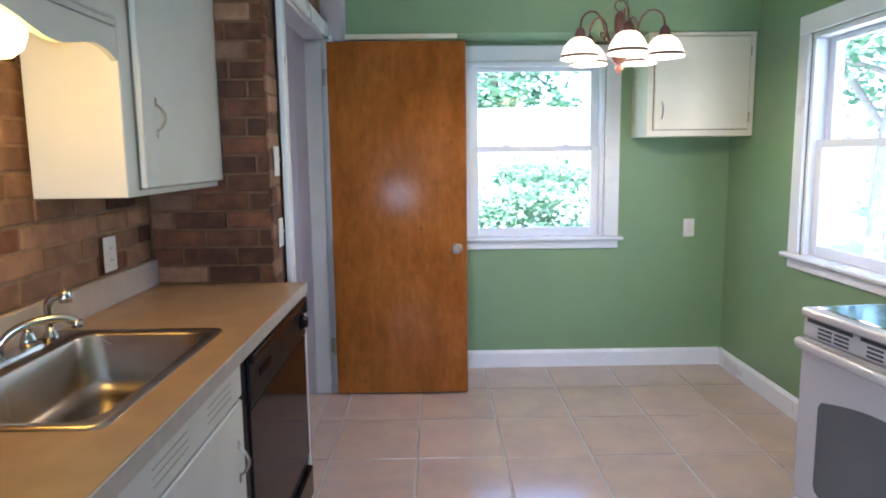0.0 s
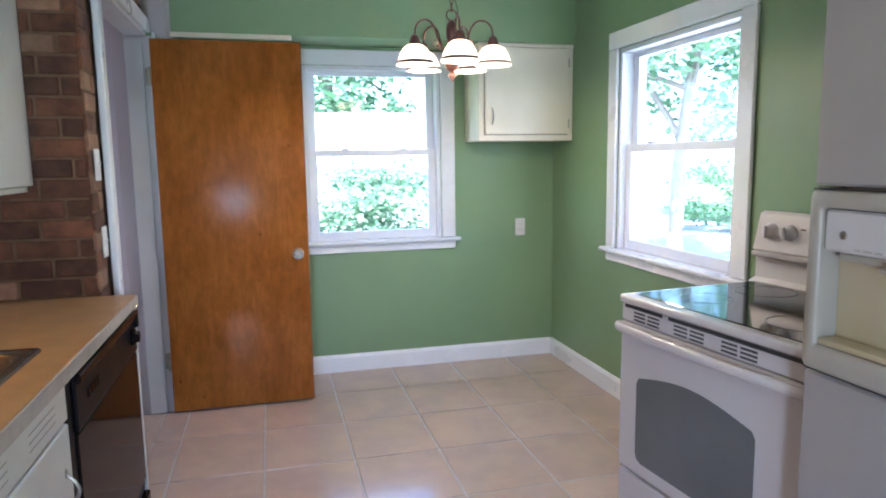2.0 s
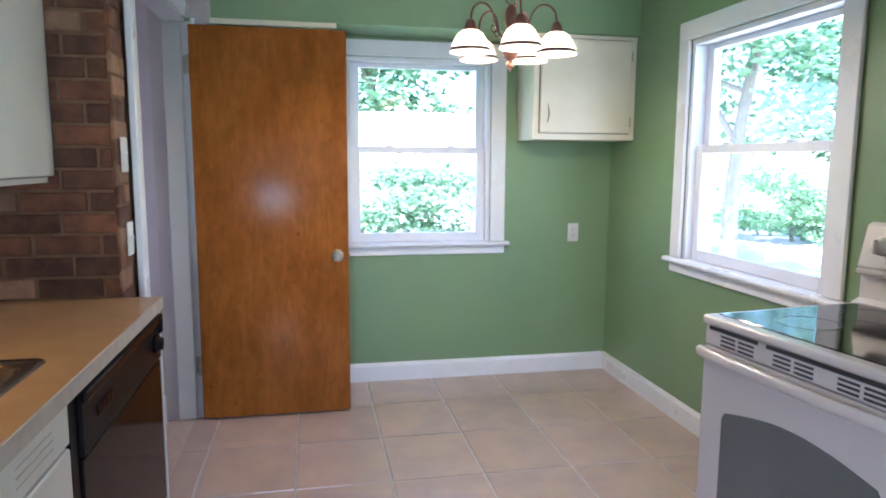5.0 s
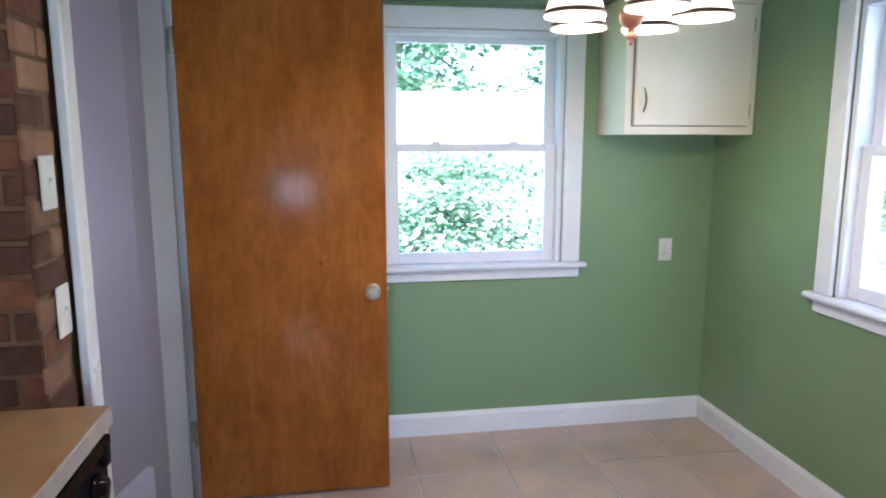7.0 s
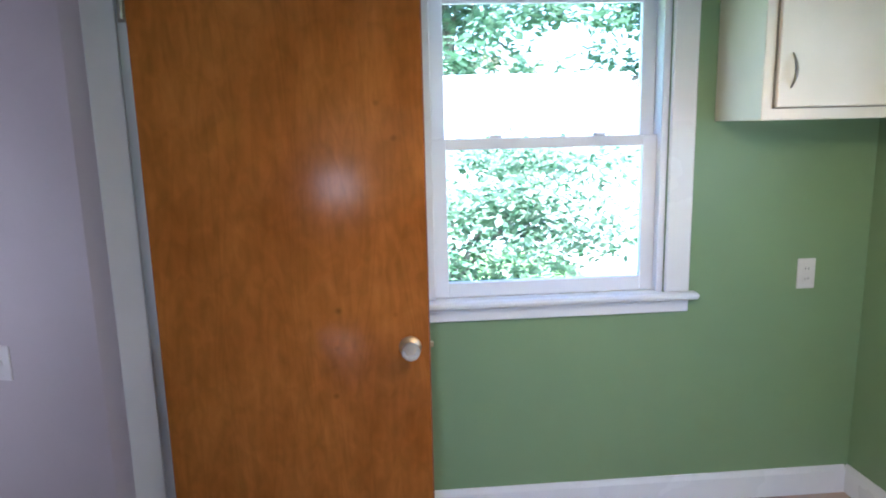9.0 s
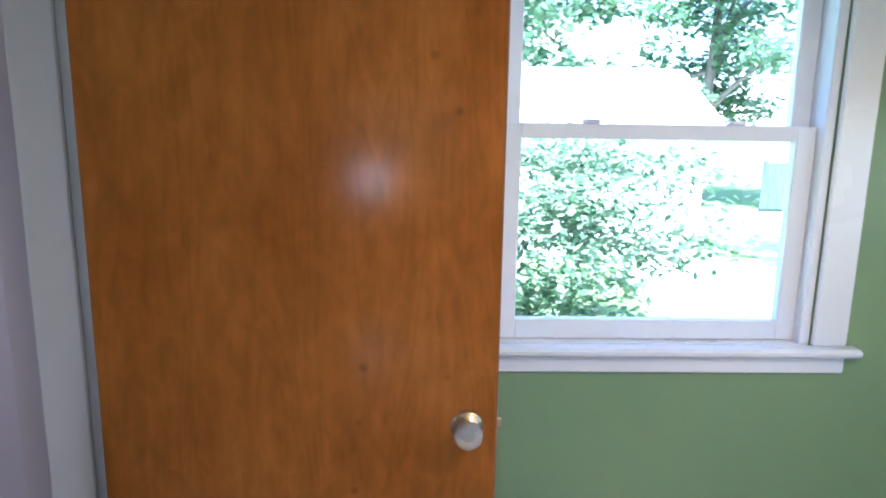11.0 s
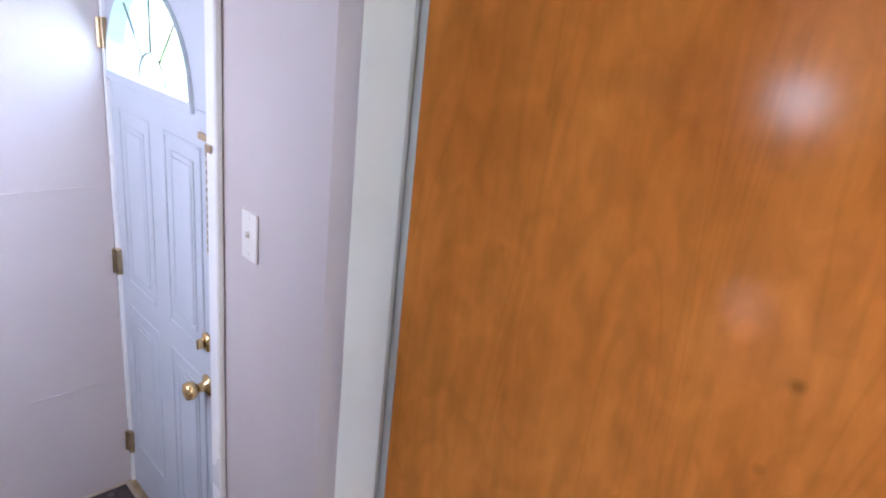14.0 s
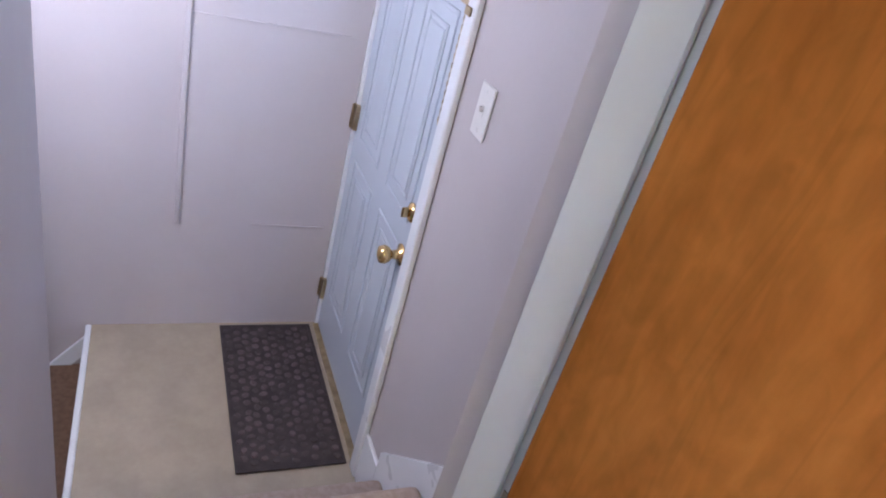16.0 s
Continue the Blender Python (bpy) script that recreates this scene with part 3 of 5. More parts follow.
def pull(name, parent, face_x, y, z, length=0.075, sign=1, mat=None):
    """A pointed bow pull on a face that looks along x."""
    mat = mat or M_NICKEL
    pts = curve([(face_x, y, z - length / 2), (face_x + sign * 0.016, y, z - length * 0.3), (face_x + sign * 0.026, y, z),
                 (face_x + sign * 0.016, y, z + length * 0.3), (face_x, y, z + length / 2)], 5)
    n = len(pts)
    p = part(name, tube(pts, 0.003, 8, [0.0025 + 0.0025 * math.sin(math.pi * i / (n - 1)) for i in range(n)]), mat, parent, "tarnished metal bow pull")
    for dz in (-1, 1):
        part("pull_foot", lathe([(0.008, 0.0), (0.008, sign * 0.002), (0.004, sign * 0.004)], (face_x, y, z + dz * (length / 2 + 0.004)), "X", 10, (1, 1.8)), mat, p)
    return p


def upper_cabinet():
    y0, y1, x1, z0, z1 = 1.372, CY1, -0.565, 1.298, 2.12
    th = thing("wall_cabinet", (-0.7, 1.75, z0), "off-white painted wall cabinet with one door beside the brick wall", "cabinet")
    part("body", box((XL + 0.012, y0, z0), (x1, y1, z1), 0.003), M_CABW, th)
    d = part("door", box((x1 + 0.003, y0 + 0.075, z0 + 0.022), (x1 + 0.022, y1 - 0.006, z1 - 0.02), 0.004), M_CABW, th, "off-white flat cabinet door with a bow pull")
    part("door_gap_shade", box((x1 + 0.0005, y0 + 0.069, z0 + 0.018), (x1 + 0.0028, y1 - 0.003, z1 - 0.016)), M_GAP, th)
    pull("handle", d, x1 + 0.022, 1.545, 1.525, 0.085)
    for z in (1.45, 1.95):
        part("hinge", box((x1 + 0.003, y1 - 0.0055, z), (x1 + 0.012, y1 - 0.001, z + 0.05), 0.001), M_NICKEL, th)


def valance():
    y0, y1, x1 = 0.10, 1.371, -0.565
    th = thing("valance_cabinet", (-0.7, 0.73, 1.7), "off-white scalloped valance under a shallow cabinet over the sink", "cabinet")
    zs = [(y0, 1.66)]
    for k in range(41):
        f = k / 40
        y = y0 + (y1 - y0) * f
        g = abs(2 * f - 1)
        z = 1.665 + 0.045 * (1 - g) + 0.018 * math.sin(3 * math.pi * g) * (0.4 + g)
        zs.append((y, z))
    out = zs[1:] + [(y1, 1.752), (y0, 1.752)]
    part("valance", prism(out, "X", x1 - 0.018, x1), M_CABW, th, "off-white scalloped wooden valance")
    part("body", box((XL + 0.012, y0, 1.756), (x1 - 0.002, y1, 2.12), 0.003), M_CABW, th)
    part("door", box((x1 + 0.001, y0 + 0.02, 1.77), (x1 + 0.018, y1 - 0.03, 2.10), 0.004), M_CABW, th)
    part("light_box", box((XL + 0.012, y0, 1.742), (x1 - 0.02, y1, 1.755)), M_CABW, th)


def sink_light():
    th = thing("sink_light", (-0.66, 0.985, 1.741), "lit opal glass globe light under the cabinet over the sink", "light")
    part("base", lathe([(0.055, 0.0), (0.055, -0.008), (0.03, -0.014)], (-0.66, 0.985, 1.741), "Z", 24), M_BRASS, th)
    part("globe", lathe([(0.03, -0.012), (0.060, -0.022), (0.072, -0.045), (0.074, -0.07), (0.064, -0.098), (0.042, -0.116), (0.012, -0.122), (0.002, -0.123)], (-0.66, 0.985, 1.741), "Z", 28), M_GLOBE, th, "glowing white glass globe", True)
    part("finial", lathe([(0.007, -0.121), (0.007, -0.130), (0.003, -0.137), (0.0005, -0.139)], (-0.66, 0.985, 1.741), "Z", 12), M_BRASS, th)


upper_cabinet()
valance()
sink_light()
point_light("sink_bulb", (-0.64, 0.95, 1.50), 0.70, (1.0, 0.54, 0.05), 0.06)

SX0, SX1, SY0, SY1 = -0.825, -0.335, 0.69, 1.42


def countertop():
    th = thing("countertop", (-0.53, 0.5, 0.872), "tan speckled laminate countertop with a grey front edge and low backsplash", "countertop")
    x0, x1, y0, y1, z0, z1 = XL + 0.001, -0.24, -0.9, CY1, 0.872, 0.91
    hx0, hx1, hy0, hy1 = SX0 + 0.02, SX1 - 0.02, SY0 + 0.02, SY1 - 0.02
    bm = bmesh.new()
    grid = [[[bm.verts.new((x, y, z)) for z in (z0, z1)] for y in (y0, hy0, hy1, y1)] for x in (x0, hx0, hx1, x1)]
    for i in range(3):
        for j in range(3):
            if (i, j) == (1, 1):
                continue
            for k in range(2):
                bm.faces.new([grid[i][j][k], grid[i + 1][j][k], grid[i + 1][j + 1][k], grid[i][j + 1][k]])
    for i in range(3):
        for j in (0, 3):
            bm.faces.new([grid[i][j][0], grid[i + 1][j][0], grid[i + 1][j][1], grid[i][j][1]])
            bm.faces.new([grid[j][i][0], grid[j][i + 1][0], grid[j][i + 1][1], grid[j][i][1]])
    for p, q in (((1, 1), (2, 1)), ((2, 1), (2, 2)), ((2, 2), (1, 2)), ((1, 2), (1, 1))):
        bm.faces.new([grid[p[0]][p[1]][0], grid[q[0]][q[1]][0], grid[q[0]][q[1]][1], grid[p[0]][p[1]][1]])
    part("top", bm, M_COUNTER, th)
    part("front_edge", box((x1 + 0.0005, y0, z0 - 0.004), (x1 + 0.006, y1 + 0.0, z1 + 0.0005), 0.002), M_CEDGE, th, "grey laminate edge strip")
    part("backsplash", box((XL + 0.001, y0, z1 + 0.0005), (XL + 0.02, y1, 1.012), 0.003), M_SPLASH, th, "pale laminate backsplash")


def sink():
    th = thing("sink", (-0.58, 1.05, 0.91), "brushed stainless steel single-bowl drop-in sink", "sink")
    z = 0.911

    def rr(x0, x1, y0, y1, r, n=6):
        pts = []
        for cx, cy, a0 in ((x1 - r, y1 - r, 0), (x0 + r, y1 - r, 90), (x0 + r, y0 + r, 180), (x1 - r, y0 + r, 270)):
            for k in range(n + 1):
                a = radians(a0 + 90 * k / n)
                pts.append((cx + r * math.cos(a), cy + r * math.sin(a)))
        return pts
    loops = [(rr(SX0, SX1, SY0, SY1, 0.03), z), (rr(SX0 + 0.004, SX1 - 0.004, SY0 + 0.004, SY1 - 0.004, 0.028), z + 0.005),
             (rr(SX0 + 0.018, SX1 - 0.018, SY0 + 0.018, SY1 - 0.018, 0.03), z + 0.004),
             (rr(SX0 + 0.095, SX1 - 0.032, SY0 + 0.032, SY1 - 0.032, 0.065), z + 0.003),
             (rr(SX0 + 0.100, SX1 - 0.038, SY0 + 0.038, SY1 - 0.038, 0.062), z - 0.006),
             (rr(SX0 + 0.110, SX1 - 0.050, SY0 + 0.050, SY1 - 0.050, 0.07), z - 0.13),
             (rr(SX0 + 0.120, SX1 - 0.062, SY0 + 0.062, SY1 - 0.062, 0.075), z - 0.155),
             (rr(SX0 + 0.150, SX1 - 0.095, SY0 + 0.095, SY1 - 0.095, 0.06), z - 0.168)]
    bm = bmesh.new()
    rings = [[bm.verts.new((x, y, h)) for x, y in pts] for pts, h in loops]
    for a, b in zip(rings, rings[1:]):
        for k in range(len(a)):
            bm.faces.new([a[k], a[(k + 1) % len(a)], b[(k + 1) % len(a)], b[k]]).smooth = True
    bm.faces.new(rings[-1])
    part("basin", bm, M_STEEL, th)
    d = part("drain", lathe([(0.052, 0.002), (0.045, 0.004), (0.036, -0.001), (0.030, -0.006), (0.004, -0.006)], (-0.56, 1.05, z - 0.168), "Z", 24), M_CHROME, th, "chrome sink drain")
    part("strainer", lathe([(0.02, 0.0), (0.02, 0.004), (0.006, 0.008), (0.002, 0.016)], (-0.56, 1.05, z - 0.173), "Z", 16), M_CHROME, d)


def faucet():
    zb = 0.915
    th = thing("faucet", (-0.782, 1.13, zb), "worn chrome two-handle faucet with a low arched spout", "faucet")
    out = [(-0.782 + 0.026 * math.cos(a), 1.13 + (0.10 if math.sin(a) > 0 else -0.10) + 0.026 * math.sin(a)) for a in [2 * math.pi * k / 24 for k in range(24)]]
    part("escutcheon", prism(out, "Z", zb + 0.0005, zb + 0.014), M_CHROME, th)
    for dy in (-0.085, 0.085):
        h = part("handle", lathe([(0.022, 0.014), (0.019, 0.03), (0.012, 0.045), (0.012, 0.052), (0.018, 0.056), (0.018, 0.064), (0.004, 0.070)], (-0.782, 1.13 + dy, zb), "Z", 16), M_CHROME, th, "chrome lever handle")
        part("lever", tube(curve([(-0.782, 1.13 + dy, zb + 0.062), (-0.76, 1.13 + dy * 1.25, zb + 0.07), (-0.735, 1.13 + dy * 1.5, zb + 0.066)]), 0.005), M_CHROME, h)
    part("spout", tube(curve([(-0.782, 1.10, zb + 0.012), (-0.778, 1.10, zb + 0.045), (-0.755, 1.115, zb + 0.075), (-0.715, 1.14, zb + 0.092), (-0.665, 1.17, zb + 0.094), (-0.635, 1.185, zb + 0.082)], 6), 0.011), M_CHROME, th, "arched chrome spout", True)
    part("aerator", lathe([(0.013, 0.0), (0.013, -0.018), (0.009, -0.019)], (-0.635, 1.185, zb + 0.085), "Z", 14), M_CHROME, th)
    sp = thing("sink_sprayer", (-0.79, 1.33, zb), "chrome side sprayer on the sink deck", "sprayer")
    part("holder", lathe([(0.022, 0.0), (0.021, 0.008), (0.013, 0.02), (0.012, 0.034)], (-0.79, 1.33, zb), "Z", 16), M_CHROME, sp)
    part("body", tube(curve([(-0.79, 1.33, zb + 0.02), (-0.79, 1.33, zb + 0.07), (-0.787, 1.33, zb + 0.10), (-0.765, 1.335, zb + 0.118), (-0.735, 1.34, zb + 0.112)], 5), 0.012,
                      12, None), M_CHROME, sp, "", True)
    part("spray_head", lathe([(0.016, 0.0), (0.018, 0.012), (0.016, 0.028), (0.010, 0.034)], (-0.745, 1.338, zb + 0.10), "Z", 16), M_CHROME, sp)


countertop()
sink()
faucet()

BX = -0.268


def base_cabinet(y0, y1, label, vents):
    th = thing("base_cabinet", (-0.53, (y0 + y1) / 2, 0), label, "cabinet", "base cabinets under the counter")
    bm = box((XL + 0.001, y0 + 0.0005, 0.10), (BX, y1 - 0.0005, 0.70), 0.001)
    add_box(bm, (XL + 0.05, y0 + 0.001, 0.0), (BX - 0.07, y1 - 0.001, 0.10))
    add_box(bm, (BX - 0.02, y0 + 0.0005, 0.70), (BX, y1 - 0.0005, 0.870))
    part("body", bm, M_CABW, th)
    # Dark backing sheet, the shade round door and false front painted in
    part("gap", box((BX + 0.0003, y0 + 0.004, 0.112), (BX + 0.0016, y1 - 0.004, 0.866)), M_GAP, th)
    f = part("false_front", box((BX + 0.002, y0 + 0.008, 0.768), (BX + 0.020, y1 - 0.008, 0.862), 0.004), M_CABW, th)
    if vents:
        w = y1 - y0
        for a, b in ((0.20, 0.45), (0.62, 0.86)):
            for k in range(3):
                z = 0.797 + 0.018 * k
                part("vent_slot", box((BX + 0.0195, y0 + w * a, z), (BX + 0.0208, y0 + w * b, z + 0.003)), M_VENT, f)
    d = part("door", box((BX + 0.002, y0 + 0.008, 0.118), (BX + 0.020, y1 - 0.008, 0.760), 0.004), M_CABW, th, "off-white flat cabinet door")
    pull("handle", d, BX + 0.020, y1 - 0.06, 0.605, 0.085)


base_cabinet(0.54, 1.262, "off-white sink base cabinet with vented false front and one door", True)
base_cabinet(-0.18, 0.538, "off-white painted base cabinet under the counter", False)
base_cabinet(-0.9, -0.182, "off-white painted base cabinet beside the room's end", False)


def dishwasher():
    y0, y1 = 1.266, 2.125
    fx = -0.247
    th = thing("dishwasher", (-0.5, 1.7, 0), "glossy black built-in dishwasher with a dial panel", "dishwasher")
    part("body", add_box(box((XL + 0.03, y0 + 0.004, 0.09), (fx - 0.028, y1, 0.70), 0.002), (XL + 0.03, 1.45, 0.70), (fx - 0.028, y1, 0.866)), M_BLACKP, th)
    part("side_trim", box((fx - 0.0275, y0, 0.04), (fx - 0.006, y0 + 0.05, 0.866), 0.004), M_BLACKP, th)
    part("door", box((fx - 0.0275, y0 + 0.052, 0.20), (fx, y1 - 0.004, 0.70), 0.006, 2), M_BLACK, th, "glossy black dishwasher door")
    c = part("control_panel", box((fx - 0.0275, y0 + 0.052, 0.705), (fx + 0.004, y1 - 0.004, 0.862), 0.006, 2), M_BLACKP, th, "black control panel")
    part("top_bar", box((fx + 0.002, y0 + 0.055, 0.832), (fx + 0.016, y1 - 0.006, 0.860), 0.006, 2), M_BLACK, c)
    part("dial", lathe([(0.030, 0.0), (0.030, 0.012), (0.022, 0.016), (0.020, 0.026), (0.004, 0.028)], (fx + 0.004, y1 - 0.09, 0.775), "X", 20), M_BLACK, c)
    for k in range(4):
        part("button", box((fx + 0.0035, 1.42 + 0.034 * k, 0.765), (fx + 0.009, 1.447 + 0.034 * k, 0.792), 0.002), M_BLACK, c)
    part("latch", box((fx + 0.003, y1 - 0.05, 0.80), (fx + 0.020, y1 - 0.025, 0.85), 0.004), M_BLACKP, c)
    part("kick_panel", box((fx - 0.022, y0 + 0.03, 0.03), (fx + 0.012, y1 - 0.004, 0.155), 0.006), M_BLACK, th, "black kick panel")
    part("access_panel", box((fx - 0.030, y0 + 0.05, 0.158), (fx - 0.006, y1 - 0.004, 0.196), 0.004), M_BLACKP, th)
    part("foot", lathe([(0.02, 0.0), (0.02, 0.01), (0.008, 0.012), (0.008, 0.09)], (-0.35, 1.35, 0), "Z", 12), M_BLACKP, th)
    part("foot", lathe([(0.02, 0.0), (0.02, 0.01), (0.008, 0.012), (0.008, 0.09)], (-0.35, 2.03, 0), "Z", 12), M_BLACKP, th)


dishwasher()
part_filler = setting("trim_filler", box((-0.35, 2.126, 0.0), (-0.245, CY1, 0.868), 0.002), M_CABW, "off-white filler strip beside the dishwasher", "trim")


def wall_plate(name, axis, face, sign, u, z, w, h, label, kind_):
    """An electrical plate. kind_: outlet, switch or decora."""
    at = (face, u, z) if axis == "X" else (u, face, z)
    th = thing(name, at, label, "outlet" if kind_ == "outlet" else "switch")

    def bx(a, b, c, d, e, f, bev=0.0015):
        w0, w1 = sorted((face + sign * a, face + sign * b))
        return box((w0, u + c, z + e), (w1, u + d, z + f), bev) if axis == "X" else box((u + c, w0, z + e), (u + d, w1, z + f), bev)
    part("plate", bx(0.0005, 0.006, -w / 2, w / 2, -h / 2, h / 2, 0.003), M_PLATE, th)
    if kind_ == "outlet":
        for s in (-1, 1):
            r = part("receptacle", bx(0.0055, 0.0085, -0.016, 0.016, s * 0.02 - 0.013, s * 0.02 + 0.013, 0.002), M_PLATE, th)
            for q in (-0.006, 0.006):
                part("slot", bx(0.0084, 0.009, q - 0.001, q + 0.001, s * 0.02 - 0.004, s * 0.02 + 0.005, 0), M_DARK, r)
    else:
        part("toggle_surround", bx(0.0058, 0.0068, -0.006, 0.006, -0.013, 0.013, 0), M_PLATE, th)
        part("toggle", bx(0.006, 0.016, -0.004, 0.004, 0.0, 0.011, 0.0015), M_PLATE, th)
    for s in (-1, 1):
        part("screw", bx(0.0058, 0.007, -0.003, 0.003, s * h * 0.36 - 0.003, s * h * 0.36 + 0.003, 0), M_PLATE, th)
    return th


wall_plate("wall_outlet", "Y", YN, -1, 1.932, 0.920, 0.072, 0.118, "white wall outlet on the green wall under the cabinet", "outlet")
wall_plate("wall_outlet", "X", XL + 0.012, 1, 1.775, 1.087, 0.085, 0.118, "white wall outlet on the brick over the backsplash", "outlet")
wall_plate("wall_switch", "X", -0.357, 1, 2.235, 1.39, 0.075, 0.118, "white rocker switch plate on the brick return", "switch")
wall_plate("wall_switch", "X", -0.357, 1, 2.255, 1.10, 0.070, 0.118, "white toggle switch plate low on the brick return", "switch")


# ---- far wall cabinet ----


def corner_cabinet():
    x0, x1, y0, z0, z1 = 1.54, XR - 0.002, 3.53, 1.50, 2.099
    th = thing("wall_cabinet", ((x0 + x1) / 2, 3.7, z0), "cream painted wall cabinet with one door in the green corner", "cabinet")
    part("body", box((x0, y0, z0), (x1, YN - 0.001, z1), 0.003), M_CREAM, th)
    part("door_gap_shade", box((x0 + 0.034, y0 - 0.0018, z0 + 0.036), (x1 - 0.034, y0 - 0.0004, z1 - 0.022)), M_GAP, th)
    d = part("door", box((x0 + 0.038, y0 - 0.018, z0 + 0.04), (x1 - 0.038, y0 - 0.002, z1 - 0.026), 0.004), M_CREAM, th, "cream cabinet door with rounded edge")
    pts = curve([(1.622, y0 - 0.018, 1.60), (1.622, y0 - 0.036, 1.625), (1.622, y0 - 0.044, 1.652), (1.622, y0 - 0.036, 1.68), (1.622, y0 - 0.018, 1.705)], 5)
    part("handle", tube(pts, 0.004, 8, [0.0025 + 0.003 * math.sin(math.pi * i / (len(pts) - 1)) for i in range(len(pts))]), M_NICKEL, d, "tarnished metal bow pull")
    for z in (1.58, 1.96):
        part("hinge", box((x1 - 0.036, y0 - 0.012, z), (x1 - 0.028, y0 - 0.0005, z + 0.055), 0.002), M_NICKEL, th, "small dull hinge")
    part("crown_strip", box((x0 - 0.004, y0 - 0.010, z1 - 0.020), (x1, y0 - 0.0005, z1), 0.003), M_CREAM, th)


corner_cabinet()
part_soffit_trim = setting("trim", box((-0.30, 3.484, 2.070), (0.42, 3.499, 2.098), 0.003), M_CREAM, "cream trim strip under the soffit", "trim")


# ---- chandelier ----


def chandelier():
    cx, cy, rim, R = 1.091, 2.501, 1.806, 0.186
    th = thing("chandelier", (cx, cy, rim - 0.06), "copper-bronze five-arm chandelier with lit banded alabaster glass shades", "chandelier")
    part("finial", lathe([(0.002, -0.064), (0.007, -0.058), (0.005, -0.052), (0.012, -0.046), (0.020, -0.036), (0.012, -0.026), (0.010, -0.020)], (cx, cy, rim), "Z", 20), M_BRONZE, th, "turned bronze finial", True)
    part("column", lathe([(0.010, -0.020), (0.026, -0.008), (0.034, 0.010), (0.034, 0.024), (0.020, 0.040), (0.015, 0.052), (0.024, 0.062), (0.030, 0.078), (0.022, 0.096), (0.018, 0.110),
                          (0.025, 0.128), (0.027, 0.158), (0.024, 0.182), (0.016, 0.196), (0.009, 0.206)], (cx, cy, rim), "Z", 24), M_BRONZE, th, "turned copper-bronze column", True)
    ring = curve([(cx + 0.024 * math.cos(a), cy, rim + 0.228 + 0.024 * math.sin(a)) for a in [2 * math.pi * k / 12 for k in range(13)]], 2)
    part("loop", tube(ring, 0.003), M_BRONZE, th, "", True)
    for k in range(5):
        z = rim + 0.262 + 0.034 * k
        link = [(cx + (0.009 * math.cos(a) if k % 2 else 0), cy + (0 if k % 2 else 0.009 * math.cos(a)), z + 0.021 * math.sin(a)) for a in [2 * math.pi * q / 12 for q in range(13)]]
        part("chain_link", tube(curve(link, 1), 0.0022, 6), M_BRONZE, th, "", True)
    part("rod", tube([(cx, cy, rim + 0.41), (cx, cy, ZC - 0.02)], 0.004), M_BRONZE, th)
    cord = curve([(cx + 0.006, cy, rim + 0.20), (cx + 0.030, cy, rim + 0.235), (cx + 0.014, cy, rim + 0.30), (cx - 0.010, cy, rim + 0.36), (cx + 0.004, cy, rim + 0.42)], 5)
    part("cord", tube(cord, 0.002, 6), M_BAND, th, "", True)
    part("canopy", lathe([(0.008, -0.035), (0.03, -0.03), (0.06, -0.008), (0.062, -0.001)], (cx, cy, ZC), "Z", 24), M_BRONZE, th, "", True)
    for k in range(5):
        a = radians(-94.9 + 72 * k)
        c, s = math.cos(a), math.sin(a)

        def P(r, z):
            return (cx + c * r, cy + s * r, rim + z)
        arm = part("arm", tube(curve([P(0.026, 0.072), P(0.050, 0.082), P(0.070, 0.115), P(0.086, 0.165), P(0.116, 0.196), P(0.152, 0.194), P(0.178, 0.168), P(R, 0.125)], 6), 0.0045), M_BRONZE, th, "curved copper-bronze arm", True)
        scroll = curve([P(0.062, 0.098), P(0.078, 0.088), P(0.092, 0.098), P(0.090, 0.114), P(0.079, 0.112)], 5)
        part("scroll", tube(scroll, 0.003, 8), M_BRONZE, arm, "", True)
        e = Vector(P(R, 0))
        part("socket", lathe([(0.007, 0.132), (0.015, 0.126), (0.021, 0.114), (0.025, 0.096), (0.027, 0.086), (0.019, 0.083)], e, "Z", 20), M_BRONZE, arm, "", True)
        prof = [(0.020, 0.090), (0.034, 0.086), (0.051, 0.073), (0.066, 0.050), (0.076, 0.024), (0.083, 0.000)]
        sh = part("shade", lathe(prof + [(r - 0.004, z - 0.001) for r, z in prof[::-1]], e, "Z", 36, (1, 1), True), M_SHADE, arm, "lit white alabaster glass shade", True)
        part("band", lathe([(0.0795, 0.017), (0.0812, 0.017), (0.0838, 0.005), (0.0815, 0.005)], e, "Z", 36, (1, 1), True), M_BAND, sh, "dark brown rim band", True)
        part("bulb", lathe([(0.010, 0.084), (0.014, 0.074), (0.023, 0.056), (0.025, 0.044), (0.017, 0.030), (0.002, 0.024)], e, "Z", 16), M_BULB, arm, "glowing warm bulb", True)
        point_light("chandelier_bulb", (e.x, e.y, rim + 0.016), 1.25, (1.0, 0.72, 0.42), 0.03)


chandelier()


# ---- range ----


def rounded(x0, x1, z0, z1, r, n=5):
    pts = []
    for cx, cz, a0 in ((x1 - r, z1 - r, 0), (x0 + r, z1 - r, 90), (x0 + r, z0 + r, 180), (x1 - r, z0 + r, 270)):
        for k in range(n + 1):
            a = radians(a0 + 90 * k / n)
            pts.append((cx + r * math.cos(a), cz + r * math.sin(a)))
    return pts


